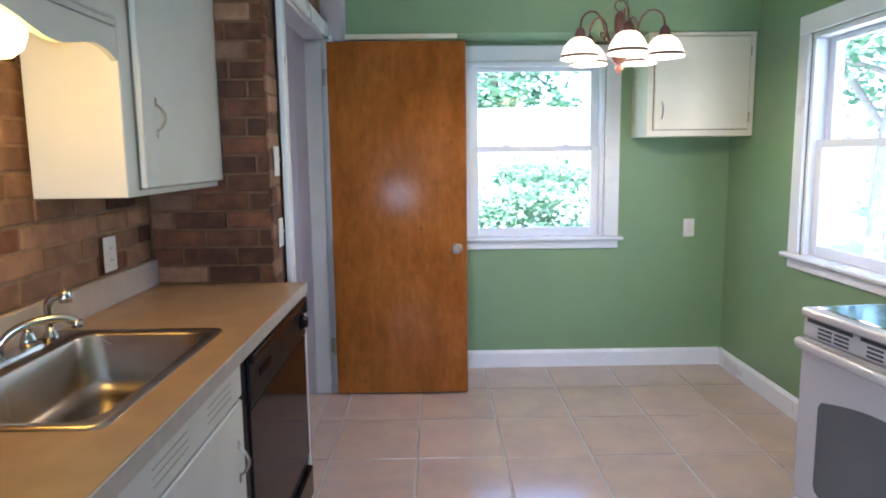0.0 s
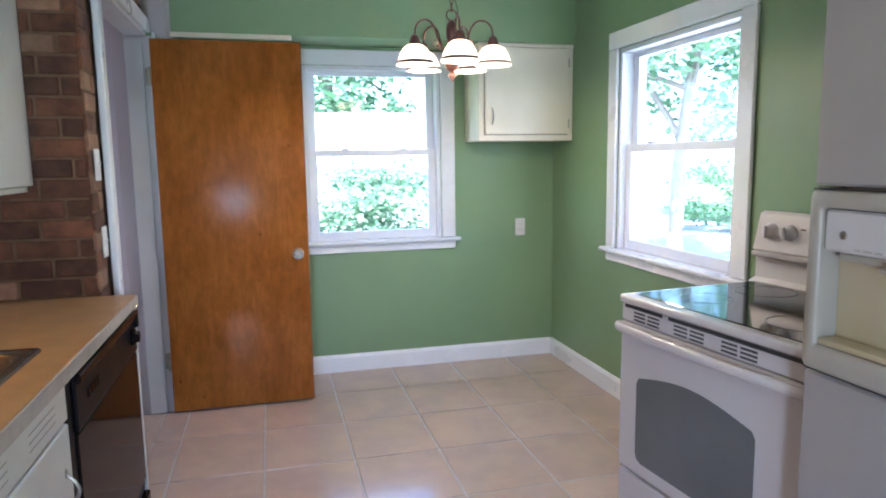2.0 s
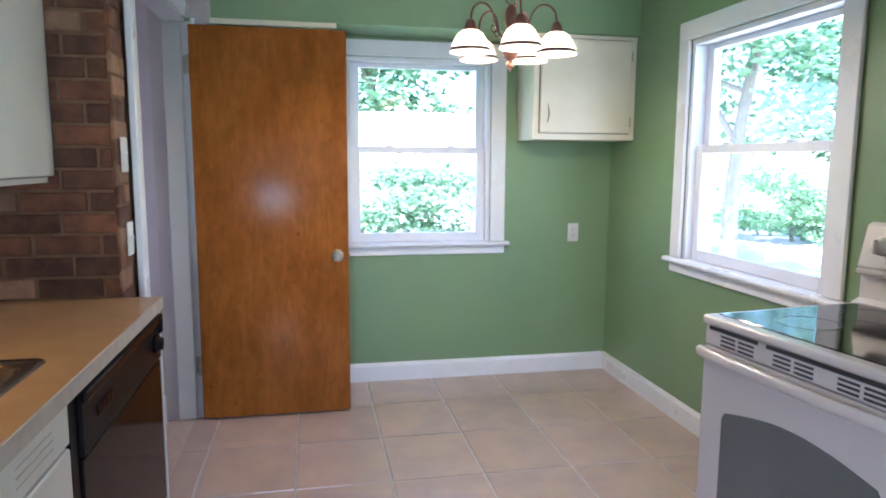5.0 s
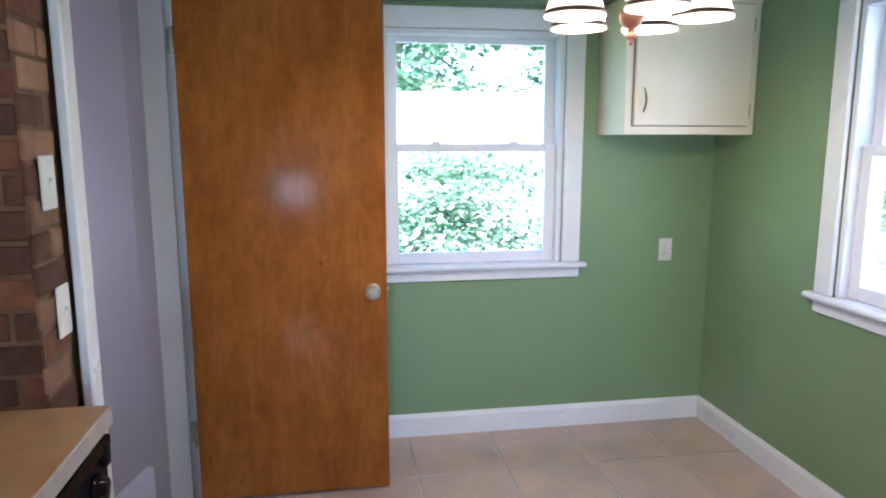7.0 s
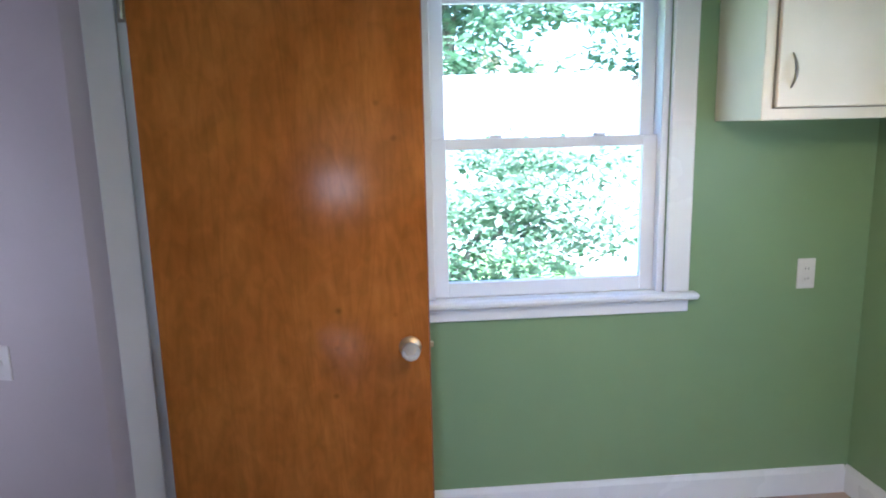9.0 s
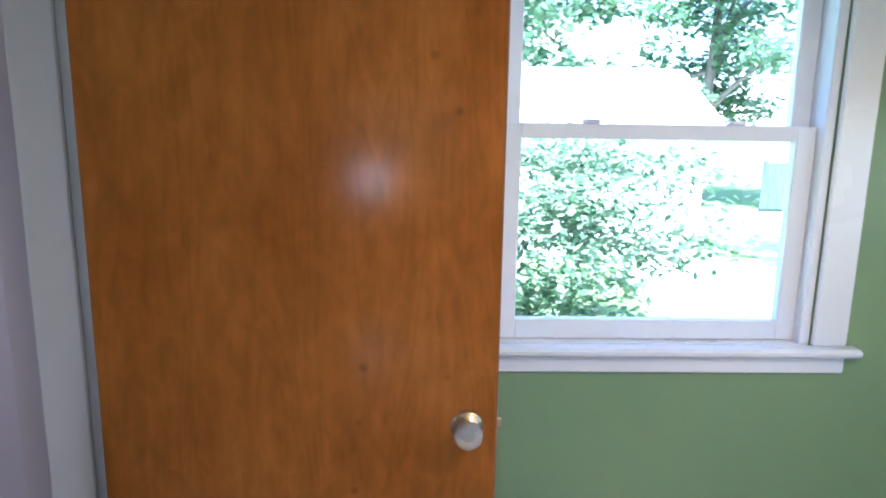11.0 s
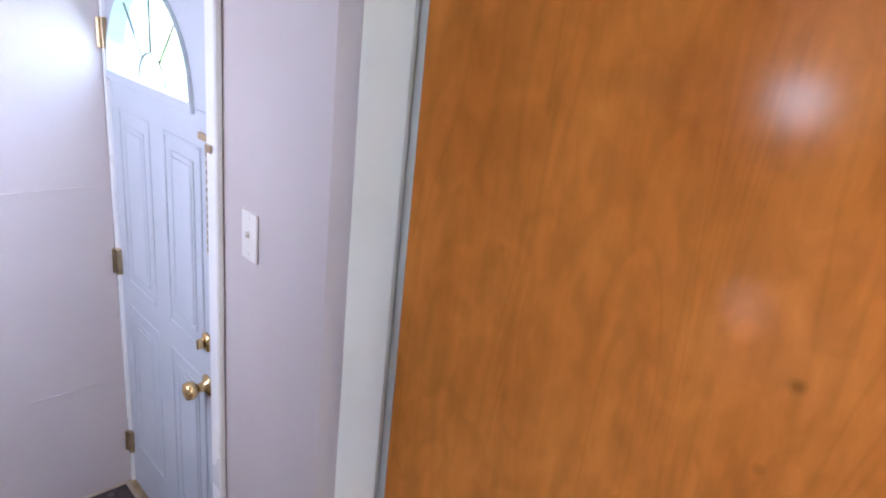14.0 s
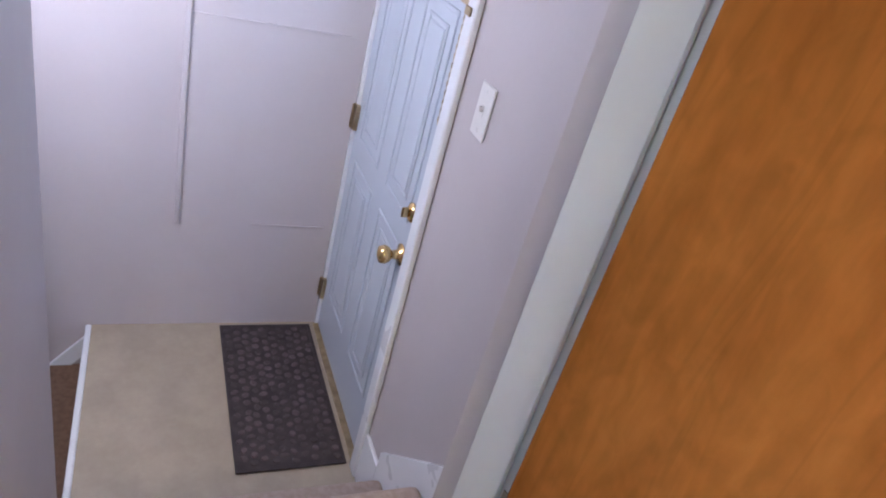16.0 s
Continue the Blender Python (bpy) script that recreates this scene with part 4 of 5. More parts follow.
def kitchen_range():
    y0, y1, fx, bx = 0.780, 1.540, 1.405, 2.083
    th = thing("kitchen_range", (1.78, 1.155, 0), "white electric range with a black glass cooktop and grey oven window", "range")
    part("body", box((fx + 0.035, y0, 0.05), (bx, y1, 0.885), 0.003), M_APPL, th)
    for px in (fx + 0.08, bx - 0.08):
        for py in (y0 + 0.06, y1 - 0.06):
            part("foot", lathe([(0.018, 0.0), (0.018, 0.012), (0.008, 0.014), (0.008, 0.06)], (px, py, 0), "Z", 12), M_BLACKP, th)
    part("cooktop_frame", box((fx - 0.005, y0 - 0.004, 0.886), (2.02, y1 + 0.004, 0.914), 0.010, 3), M_APPL, th, "white cooktop frame")
    ct = part("cooktop", box((fx + 0.035, y0 + 0.022, 0.9125), (1.992, y1 - 0.022, 0.917), 0.002), M_COOKTOP, th, "glossy black ceramic glass cooktop")
    for bx_, by_, r in ((1.60, 0.97, 0.10), (1.60, 1.35, 0.085), (1.86, 0.97, 0.075), (1.86, 1.35, 0.10)):
        part("burner_ring", lathe([(r, 0.0), (r, 0.0006), (r - 0.004, 0.0006), (r - 0.004, 0.0)], (bx_, by_, 0.9171), "Z", 40, (1, 1), True), M_OVENGLASS, ct)
    g = part("backguard", prism([(1.973, 0.914), (2.083, 0.914), (2.083, 1.165), (2.043, 1.175), (2.023, 1.165), (1.993, 1.035), (2.010, 1.015), (2.010, 0.93)], "Y", y0 + 0.002, y1 + 0.004), M_PLATE, th, "white control backguard")
    bmesh_edge = box((1.978, y0 + 0.004, 1.008), (2.018, y1 + 0.002, 1.030), 0.009, 3)
    part("backguard_lip", bmesh_edge, M_APPL, g)
    for y in (1.475, 1.395, 0.925, 0.845):
        k = part("knob", lathe([(0.030, 0.0), (0.029, -0.010), (0.023, -0.014), (0.021, -0.030), (0.004, -0.032)], (2.008, y, 1.105), "X", 24), M_PLATE, g, "white round burner knob", True)
        part("knob_grip", box((1.968, y - 0.005, 1.082), (1.982, y + 0.005, 1.128), 0.003), M_PLATE, k)
    part("display", box((1.996, 1.03, 1.07), (2.006, 1.27, 1.135), 0.003), M_OVENGLASS, g, "grey clock display")
    for y in (1.33, 1.34):
        part("indicator", box((1.998, y, 1.12), (2.006, y + 0.004, 1.124)), M_BAND, g)
    v = part("vent_panel", box((fx + 0.004, y0 + 0.004, 0.825), (fx + 0.034, y1 - 0.004, 0.884), 0.004), M_APPL, th)
    # Dark strips paint the shade below the cooktop's overhang
    for a, b in ((0.72, 0.97), (0.02, 0.68)):
        part("shade_strip", box((fx + 0.0022, y0 + (y1 - y0) * a, 0.8725), (fx + 0.0042, y0 + (y1 - y0) * b, 0.8835)), M_DARK, v)
    for grp in (0.86, 0.60, 0.34):
        for k in range(3):
            for h in range(2):
                a = y0 + (y1 - y0) * grp + 0.035 - 0.070 * h
                z = 0.834 + 0.0125 * k
                part("vent_slot", box((fx + 0.0025, a - 0.058, z), (fx + 0.0042, a, z + 0.006)), M_DARK, v)
    dr = part("oven_door", box((fx, y0 + 0.003, 0.30), (fx + 0.033, y1 - 0.003, 0.822), 0.008, 2), M_APPL, th, "white oven door")
    # arched window
    ya, yb, za, zb = 0.935, 1.440, 0.350, 0.645
    out = [(ya + 0.03, za), (yb - 0.03, za), (yb - 0.008, za + 0.01), (yb, za + 0.03), (yb, zb - 0.02), (yb - 0.012, zb)]
    for k in range(1, 12):
        f = k / 12
        out.append((yb - 0.012 - (yb - ya - 0.024) * f, zb + 0.038 * math.sin(math.pi * f)))
    out += [(ya + 0.012, zb), (ya, zb - 0.02), (ya, za + 0.03), (ya + 0.008, za + 0.01)]
    part("oven_window", prism(out, "X", fx - 0.0025, fx + 0.004), M_OVENGLASS, dr, "grey arched oven window")
    hy = [y1 - 0.006, y1 - 0.03, (y0 + y1) / 2, y0 + 0.03, y0 + 0.006]
    hx = [fx + 0.006, fx - 0.012, fx - 0.026, fx - 0.012, fx + 0.006]
    pts = curve([(x, y, 0.802) for x, y in zip(hx, hy)], 8)
    hb = tube(pts, 0.014, 12)
    for q in hb.verts:
        q.co.z = 0.802 + (q.co.z - 0.802) * 1.2
    part("handle", hb, M_APPL, dr, "curved white oven handle", True)
    part("handle_back", box((fx - 0.012, y0 + 0.02, 0.795), (fx - 0.0003, y1 - 0.02, 0.812), 0.003), M_APPL, dr)
    part("drawer", box((fx + 0.002, y0 + 0.003, 0.07), (fx + 0.033, y1 - 0.003, 0.292), 0.008, 2), M_APPL, th, "white storage drawer")


G = Matrix.Translation((1.418, 1.53, 0.012)) @ Matrix.Rotation(radians(6.5), 4, "Z") @ Matrix.Translation((-1.405, -1.54, 0))
kitchen_range()
G = Matrix.Identity(4)


# ---- refrigerator ----


def fridge():
    y0, y1, fx, bx, zt = -0.20, 0.715, 1.38, 2.15, 1.76
    th = thing("refrigerator", (1.78, 0.25, 0), "white side-by-side refrigerator with a stained ice and water dispenser", "refrigerator")
    part("body", box((fx + 0.075, y0, 0.06), (bx, y1 - 0.004, zt - 0.01), 0.004), M_FRIDGE, th)
    part("grille", box((fx + 0.06, y0 + 0.01, 0.012), (fx + 0.10, y1 - 0.014, 0.058), 0.003), M_BLACKP, th)
    for py in (y0 + 0.08, y1 - 0.08):
        part("roller", lathe([(0.025, -0.012), (0.025, 0.012)], (bx - 0.1, py, 0.025), "Y", 14), M_BLACKP, th)
        part("roller", lathe([(0.025, -0.012), (0.025, 0.012)], (fx + 0.15, py, 0.025), "Y", 14), M_BLACKP, th)
        part("roller_arm", box((fx + 0.14, py - 0.006, 0.03), (fx + 0.16, py + 0.006, 0.062)), M_BLACKP, th)
        part("roller_arm", box((bx - 0.11, py - 0.006, 0.03), (bx - 0.09, py + 0.006, 0.062)), M_BLACKP, th)
    ys = 0.285
    # freezer door with the recess for the dispenser cut from it
    a0, a1 = 0.352, 0.676
    bm = bmesh.new()
    add_box(bm, (fx, ys, 0.07), (fx + 0.07, y1, 0.905), 0.006)
    add_box(bm, (fx, ys, 1.315), (fx + 0.07, y1, zt), 0.006)
    add_box(bm, (fx + 0.05, ys, 0.905), (fx + 0.07, y1, 1.315))
    add_box(bm, (fx, ys, 0.905), (fx + 0.05, 0.318, 1.315))
    d = part("freezer_door", bm, M_FRIDGE, th, "textured white freezer door")
    ring = bmesh.new()
    loops = []
    for x, g, r in ((fx + 0.004, 0.0, 0.014), (fx - 0.007, 0.0, 0.014), (fx - 0.012, 0.005, 0.012), (fx - 0.012, 0.040, 0.010), (fx - 0.006, 0.0455, 0.008), (fx + 0.010, 0.047, 0.006), (fx + 0.044, 0.047, 0.006)):
        k = g / 0.047
        o = rounded(0.325 + (a0 - 0.325) * k, y1 - 0.004 - (y1 - 0.004 - a1 - 0.002) * k, 0.915 + 0.057 * k, 1.305 - 0.037 * k, r)
        loops.append([ring.verts.new((x, p, q)) for p, q in o])
    for lo, up in zip(loops, loops[1:]):
        m_ = len(lo)
        for q in range(m_):
            ring.faces.new([lo[q], lo[(q + 1) % m_], up[(q + 1) % m_], up[q]])
    disp = part("dispenser_frame", ring, M_DFRAME, d, "yellowed one-piece plastic dispenser surround", True)
    part("frame_fill", box((fx + 0.0045, 0.32, 0.91), (fx + 0.0495, a0 - 0.001, 1.31)), M_DFRAME, disp)
    part("frame_fill", box((fx + 0.0045, a1 + 0.003, 0.91), (fx + 0.0495, y1 - 0.003, 1.31)), M_DFRAME, disp)
    part("recess_back", box((fx + 0.044, a0, 0.972), (fx + 0.049, a1 + 0.002, 1.268)), M_RECESS, disp)
    tray = part("drip_tray", box((fx - 0.006, a0 + 0.002, 0.973), (fx + 0.044, a1, 0.986), 0.003), M_RECESS, disp, "yellowed drip tray")
    part("stain", prism([(0.42, 0.987), (0.50, 0.987), (0.475, 1.05), (0.472, 1.14), (0.452, 1.14), (0.448, 1.05)], "X", fx + 0.0425, fx + 0.0438), M_STAIN, tray, "rust-brown water stain")
    cp = part("control_panel", box((fx - 0.004, a0 + 0.002, 1.178), (fx + 0.040, a1, 1.266), 0.005), M_APPL, disp, "white dispenser control panel")
    part("badge", lathe([(0.009, 0.0), (0.009, -0.002), (0.002, -0.0025)], (fx - 0.004, 0.625, 1.215), "X", 18), M_NICKEL, cp, "small round metal badge")
    for y, w in ((0.59, 0.012), (0.565, 0.02), (0.54, 0.014), (0.47, 0.014), (0.448, 0.008), (0.432, 0.008)):
        part("marking", box((fx - 0.0048, y - w / 2, 1.186), (fx - 0.0038, y + w / 2, 1.189)), M_NICKEL, cp)
    part("lever_rail", box((fx + 0.008, a0 + 0.004, 1.160), (fx + 0.040, a1 - 0.03, 1.178), 0.004), M_DFRAME, disp)
    for y in (0.53, 0.44):
        lv = part("lever", box((fx + 0.010, y - 0.024, 1.146), (fx + 0.034, y + 0.024, 1.160), 0.005), M_DFRAME, disp, "white dispenser lever")
        part("nozzle", lathe([(0.007, 0.0), (0.007, -0.012), (0.005, -0.014)], (fx + 0.006, y, 1.172), "Z", 12), M_NICKEL, lv)
    part("seam_line", box((fx - 0.0005, 0.31, 1.306), (fx + 0.001, y1 - 0.001, 1.3095)), M_DARK, d)
    part("seam_line", box((fx - 0.0005, 0.50, 0.9095), (fx + 0.001, y1 - 0.001, 0.913)), M_DARK, d)
    part("handle", tube(curve([(fx + 0.002, 0.295, 0.40), (fx - 0.022, 0.295, 0.45), (fx - 0.028, 0.295, 0.9), (fx - 0.028, 0.295, 1.35), (fx - 0.022, 0.295, 1.62), (fx + 0.002, 0.295, 1.67)], 8), 0.0095), M_DFRAME, d, "long yellowed door handle", True)
    r = part("fresh_food_door", box((fx, y0, 0.07), (fx + 0.07, ys - 0.008, zt), 0.008, 2), M_FRIDGE, th, "textured white refrigerator door")
    part("handle", tube(curve([(fx + 0.002, 0.255, 0.40), (fx - 0.028, 0.255, 0.45), (fx - 0.034, 0.255, 0.9), (fx - 0.034, 0.255, 1.35), (fx - 0.028, 0.255, 1.62), (fx + 0.002, 0.255, 1.67)], 8), 0.012), M_RECESS, r, "long yellowed door handle", True)
    part("gasket", box((fx + 0.0705, y0 + 0.01, 0.08), (fx + 0.0745, y1 - 0.014, zt - 0.02)), M_OVENGLASS, th, "grey door gasket")


G = Matrix.Translation((0.026, -0.02, 0.012))
fridge()
G = Matrix.Identity(4)

# ---- side entry: landing, steps, outside door ----
G = Matrix.Translation((-1.80, 3.859, -0.507)) @ Matrix.Rotation(radians(-15.3), 4, "Z")
HZ = 2.93


def hall_shell():
    wall_with_hole("wall_entry_north", "Y", 0.0, 0.14, -0.12, 1.62, -1.6, HZ, [(-0.02, 0.755, 0.0, 2.0)], M_HALL, "lilac-white painted wall beside the side door")
    setting("wall_entry_west", box((-0.12, -2.4, -1.6), (0.0, 0.0, HZ)), M_HALL, "lilac-white painted wall with old patched lines")
    setting("wall_entry_south", box((0.81, -0.96, -1.6), (1.40, -0.84, HZ)), M_HALL, "lilac-white wall beside the entry steps")
    setting("wall_stair_end", box((0.0, -2.5, -1.6), (1.4, -2.4, HZ)), M_HALL, "plain wall at the end of the basement stair")
    setting("wall_stair_side", box((0.81, -2.4, -1.6), (0.88, -0.961, HZ)), M_HALL, "plain wall beside the basement stair")
    setting("ceiling_entry", box((-0.12, -2.5, HZ), (1.62, 0.14, HZ + 0.08)), M_CEIL, "white entry ceiling", "ceiling")
    setting("floor_landing", box((0.0, -0.815, -0.16), (0.93, 0.0, 0.0), 0.002), M_VFLOOR, "beige sheet vinyl landing floor", "floor")
    setting("landing_nosing", box((0.0, -0.835, -0.03), (0.81, -0.8155, 0.001), 0.004), M_TRIM, "pale edge strip of the landing", "trim")
    setting("floor_basement", box((-0.12, -2.5, -1.7), (1.4, 0.14, -1.6)), M_VFLOOR, "plain basement floor", "floor")
    # shallow batten and old seams on the west wall
    p = thing("wall_panel", (0.0, -0.3, 0.45), "painted-over access panel with a thin batten on the entry wall", "panel")
    p["kind"] = "structure"
    part("batten", box((0.0005, -0.560, 0.45), (0.013, -0.543, 1.25), 0.002), M_HALL, p)
    part("seam", box((0.0005, -0.547, 1.17), (0.0045, -0.03, 1.174)), M_HALL, p)
    part("seam", box((0.0005, -0.30, 0.45), (0.0045, -0.03, 0.453)), M_HALL, p)


hall_shell()


def side_door():
    th = thing("side_door", (0.37, 0.03, 0.005), "blue-white steel side door with raised panels and a fan window, brass knob and bolt", "door")
    x0, x1, yf, yb = 0.02, 0.735, 0.012, 0.055
    zt = 1.97
    cx, cz, rx, rz = 0.322, 1.53, 0.285, 0.27
    # slab in four pieces round the fan window
    bm = bmesh.new()
    add_box(bm, (x0, yf, 0.006), (x1, yb, cz - 0.001))
    N = 20
    arc = [(cx + (rx + 0.012) * math.cos(math.pi * k / N), cz + (rz + 0.012) * math.sin(math.pi * k / N)) for k in range(N + 1)]
    left = [(x0, cz), (x0, zt), (cx, zt)] + [p for p in arc[N // 2:]]
    right = [(x1, cz)] + arc[:N // 2 + 1] + [(cx, zt), (x1, zt)]
    for o in (left, right):
        merge(bm, prism(o, "Y", yf, yb))
    part("slab", bm, M_SDOOR, th, "blue-white painted steel door slab")
    arc2 = [(cx + rx * math.cos(math.pi * k / N), cz + 0.012 + (rz - 0.006) * math.sin(math.pi * k / N)) for k in range(N + 1)]
    trim = bmesh.new()
    for (a, b), (c, d) in zip(zip(arc, arc2), zip(arc[1:], arc2[1:])):
        merge(trim, prism([a, b, d, c], "Y", yf - 0.010, yf + 0.006))
    add_box(trim, (cx - rx - 0.012, yf - 0.010, cz - 0.016), (cx + rx + 0.012, yf + 0.006, cz + 0.0115), 0.002)
    fan = part("fan_frame", trim, M_SDOOR, th, "arched fan window surround")
    g = part("pane", prism(arc2, "Y", yf + 0.018, yf + 0.022), M_GLASS, fan, "clear fan-shaped pane")
    g.visible_shadow = False
    for ang in (50, 90, 130):
        a = radians(ang)
        part("muntin", tube([(cx + 0.09 * math.cos(a), yf + 0.014, cz + 0.014 + 0.08 * math.sin(a)), (cx + rx * math.cos(a), yf + 0.014, cz + 0.008 + rz * 0.97 * math.sin(a))], 0.004, 6), M_NICKEL, fan)
    part("muntin", tube([(cx + 0.09 * math.cos(math.pi * k / 12), yf + 0.014, cz + 0.014 + 0.08 * math.sin(math.pi * k / 12)) for k in range(13)], 0.004, 6), M_NICKEL, fan)
    for a, b, c, d in ((0.085, 0.325, 0.86, 1.44), (0.42, 0.655, 0.86, 1.44), (0.085, 0.325, 0.20, 0.78), (0.42, 0.655, 0.20, 0.78)):
        pn = bmesh.new()
        for k, m in ((0.0, 0.014), (0.045, 0.012)):
            merge(pn, frame_loop(a + k, b - k, c + k, d - k, m, yf, 0.0045))
        add_box(pn, (a + 0.062, yf - 0.005, c + 0.062), (b - 0.062, yf + 0.001, d - 0.062), 0.003)
        part("panel", pn, M_SDOOR, th, "raised moulded door panel")
    kn = part("knob", lathe([(0.032, 0.0), (0.032, -0.004), (0.015, -0.010), (0.012, -0.030), (0.022, -0.038), (0.027, -0.050), (0.024, -0.064), (0.008, -0.070)], (0.666, yf, 0.765), "Y", 20), M_BRASS, th, "polished brass door knob", True)
    dl = part("deadbolt", lathe([(0.028, 0.0), (0.028, -0.006), (0.018, -0.012), (0.006, -0.013)], (0.672, yf, 0.905), "Y", 20), M_BRASS, th, "brass deadbolt thumb turn", True)
    part("thumb_turn", box((0.667, yf - 0.032, 0.890), (0.677, yf - 0.012, 0.920), 0.003), M_BRASS, dl)
    for z in (0.14, 0.865, 1.60):
        part("hinge", add_box(box((0.006, -0.004, z), (0.034, yf - 0.0005, z + 0.09), 0.001), (0.004, -0.012, z), (0.014, -0.002, z + 0.09), 0.004), M_AGEDBRASS, th, "aged brass hinge")
    return th


def frame_loop(a, b, c, d, w, y, h):
    bm = bmesh.new()
    add_box(bm, (a, y - h, c), (a + w, y + 0.001, d), 0.003)
    add_box(bm, (b - w, y - h, c), (b, y + 0.001, d), 0.003)
    add_box(bm, (a + w, y - h, c), (b - w, y + 0.001, c + w), 0.003)
    add_box(bm, (a + w, y - h, d - w), (b - w, y + 0.001, d), 0.003)
    return bm


side_door()


def entry_trim():
    th = thing("door_frame_2", (0.37, 0.0, 0.0), "white painted frame of the side door", "door frame")
    th["kind"] = "structure"
    part("jamb", box((0.738, -0.002, 0.0), (0.7545, 0.139, 1.985), 0.002), M_TRIM, th)
    part("casing", box((0.750, -0.020, 0.0), (0.800, -0.001, 2.04), 0.004), M_TRIM, th, "bright white door casing")
    part("jamb", box((-0.002 + 0.003, 0.001, 0.0), (0.017, 0.139, 1.985), 0.002), M_TRIM, th)
    part("head", box((0.018, 0.001, 1.986), (0.737, 0.139, 1.999), 0.001), M_TRIM, th)
    part("casing", box((0.0, -0.018, 2.0), (0.749, -0.001, 2.05), 0.004), M_TRIM, th)
    part("threshold", box((0.018, -0.01, 0.0006), (0.737, 0.139, 0.005), 0.001), M_AGEDBRASS, th)
    # chain of the door guard
    ch = thing("door_chain", (0.73, -0.01, 1.45), "thin brass door chain hanging beside the side door", "door chain")
    part("track", box((0.655, 0.002, 1.462), (0.735, 0.0115, 1.480), 0.002), M_AGEDBRASS, ch)
    part("anchor", box((0.755, -0.026, 1.455), (0.785, -0.0205, 1.475), 0.002), M_AGEDBRASS, ch)
    n = 24
    for k in range(n):
        z = 1.45 - 0.011 * k
        w = 0.004 if k % 2 else 0.0015
        part("link", box((0.738 - w, -0.012 - (0.0055 - w), z - 0.0115), (0.738 + w, -0.012 + (0.0055 - w), z), 0.001), M_AGEDBRASS, ch)
    setting("baseboard_entry", box((0.801, -0.014, 0.0), (0.93, -0.001, 0.20), 0.003), M_TRIM, "white stair skirt board", "baseboard")
    sk = prism([(0.93, 0.0), (1.36, 0.34), (1.36, 0.60), (1.28, 0.60), (0.93, 0.26)], "Y", -0.014, -0.001)
    setting("baseboard_entry", sk, M_TRIM, "white stair skirt board", "baseboard")
    setting("baseboard_entry", prism([(-0.838, -0.13), (-1.60, -0.97), (-1.60, -0.88), (-0.838, -0.05), (-0.80, -0.02), (-0.80, -0.08)], "X", 0.0005, 0.014), M_TRIM, "white skirt board along the basement stair", "baseboard")


entry_trim()
wall_plate("wall_switch", "Y", 0.0, -1, 0.93, 1.30, 0.070, 0.118, "white toggle switch plate on the lilac entry wall", "switch")


def entry_steps():
    th = thing("entry_steps", (1.1, -0.4, 0.0), "tan carpeted steps from the landing up to the kitchen", "steps")
    for k, x in enumerate((0.995, 1.195)):
        z = 0.215 * (k + 1)
        st = box((x - 0.02, -0.838, z - 0.05), (1.45, -0.016, z), 0.02, 3)
        add_box(st, (x, -0.838, z - 0.213), (1.45, -0.016, z - 0.052))
        part("step", st, M_CARPET, th, "tan carpeted step with rounded nosing")
    dn = thing("basement_stairs", (0.36, -1.6, -1.6), "brown carpeted stairs down to the basement", "steps")
    for k in range(7):
        z = -0.18 * (k + 1)
        y = -0.836 - 0.22 * k
        bm = box((0.001, y - 0.24, z - 0.03), (0.809, y, z), 0.012, 2)
        if z - 0.031 > -1.59:
            add_box(bm, (0.002, y - 0.219, -1.599), (0.808, y, z - 0.031))
        part("step", bm, M_BCARPET, dn, "brown carpeted step")


entry_steps()


def doormat():
    x0, x1, y0, y1 = 0.03, 0.745, -0.375, 0.002 - 0.03
    th = thing("doormat", ((x0 + x1) / 2, (y0 + y1) / 2, 0.0), "dark brown pebble-pattern rubber doormat by the side door", "doormat")
    part("base", box((x0, y0, 0.0005), (x1, y1, 0.007), 0.003), M_MAT, th)
    for a, b, c, d in ((x0, x1, y0, y0 + 0.012), (x0, x1, y1 - 0.012, y1), (x0, x0 + 0.012, y0 + 0.012, y1 - 0.012), (x1 - 0.012, x1, y0 + 0.012, y1 - 0.012)):
        part("border", box((a, c, 0.007), (b, d, 0.011), 0.001), M_MAT, th)
    rnd = random.Random(4)
    nx, ny = 18, 10
    shapes = []
    for _ in range(9):
        bm = bmesh.new()
        ra, rb = rnd.uniform(0.012, 0.019), rnd.uniform(0.010, 0.015)
        top, bot = [], []
        for k in range(8):
            a = 2 * math.pi * k / 8
            w = rnd.uniform(0.88, 1.08)
            bot.append(bm.verts.new((ra * w * math.cos(a), rb * w * math.sin(a), -0.001)))
            top.append(bm.verts.new((ra * w * 0.74 * math.cos(a), rb * w * 0.74 * math.sin(a), 0.0035)))
        for k in range(8):
            bm.faces.new([bot[k], bot[(k + 1) % 8], top[(k + 1) % 8], top[k]])
        bm.faces.new(top)
        me = bpy.data.meshes.new("pebble")
        bm.to_mesh(me)
        bm.free()
        me.materials.append(M_PEBBLE)
        shapes.append(me)
    for i in range(nx):
        for j in range(ny):
            cx = x0 + 0.03 + (x1 - x0 - 0.062) * (i + 0.5 * (j % 2)) / (nx - 0.5) + rnd.uniform(-0.005, 0.005)
            cy = y0 + 0.028 + (y1 - y0 - 0.056) * j / (ny - 1) + rnd.uniform(-0.005, 0.005)
            ob = new("pebble", shapes[rnd.randrange(9)])
            ob.parent = th
            ob.location = Vector((cx, cy, 0.0075)) - origin(th)
            ob.rotation_euler.z = rnd.uniform(0, 3)


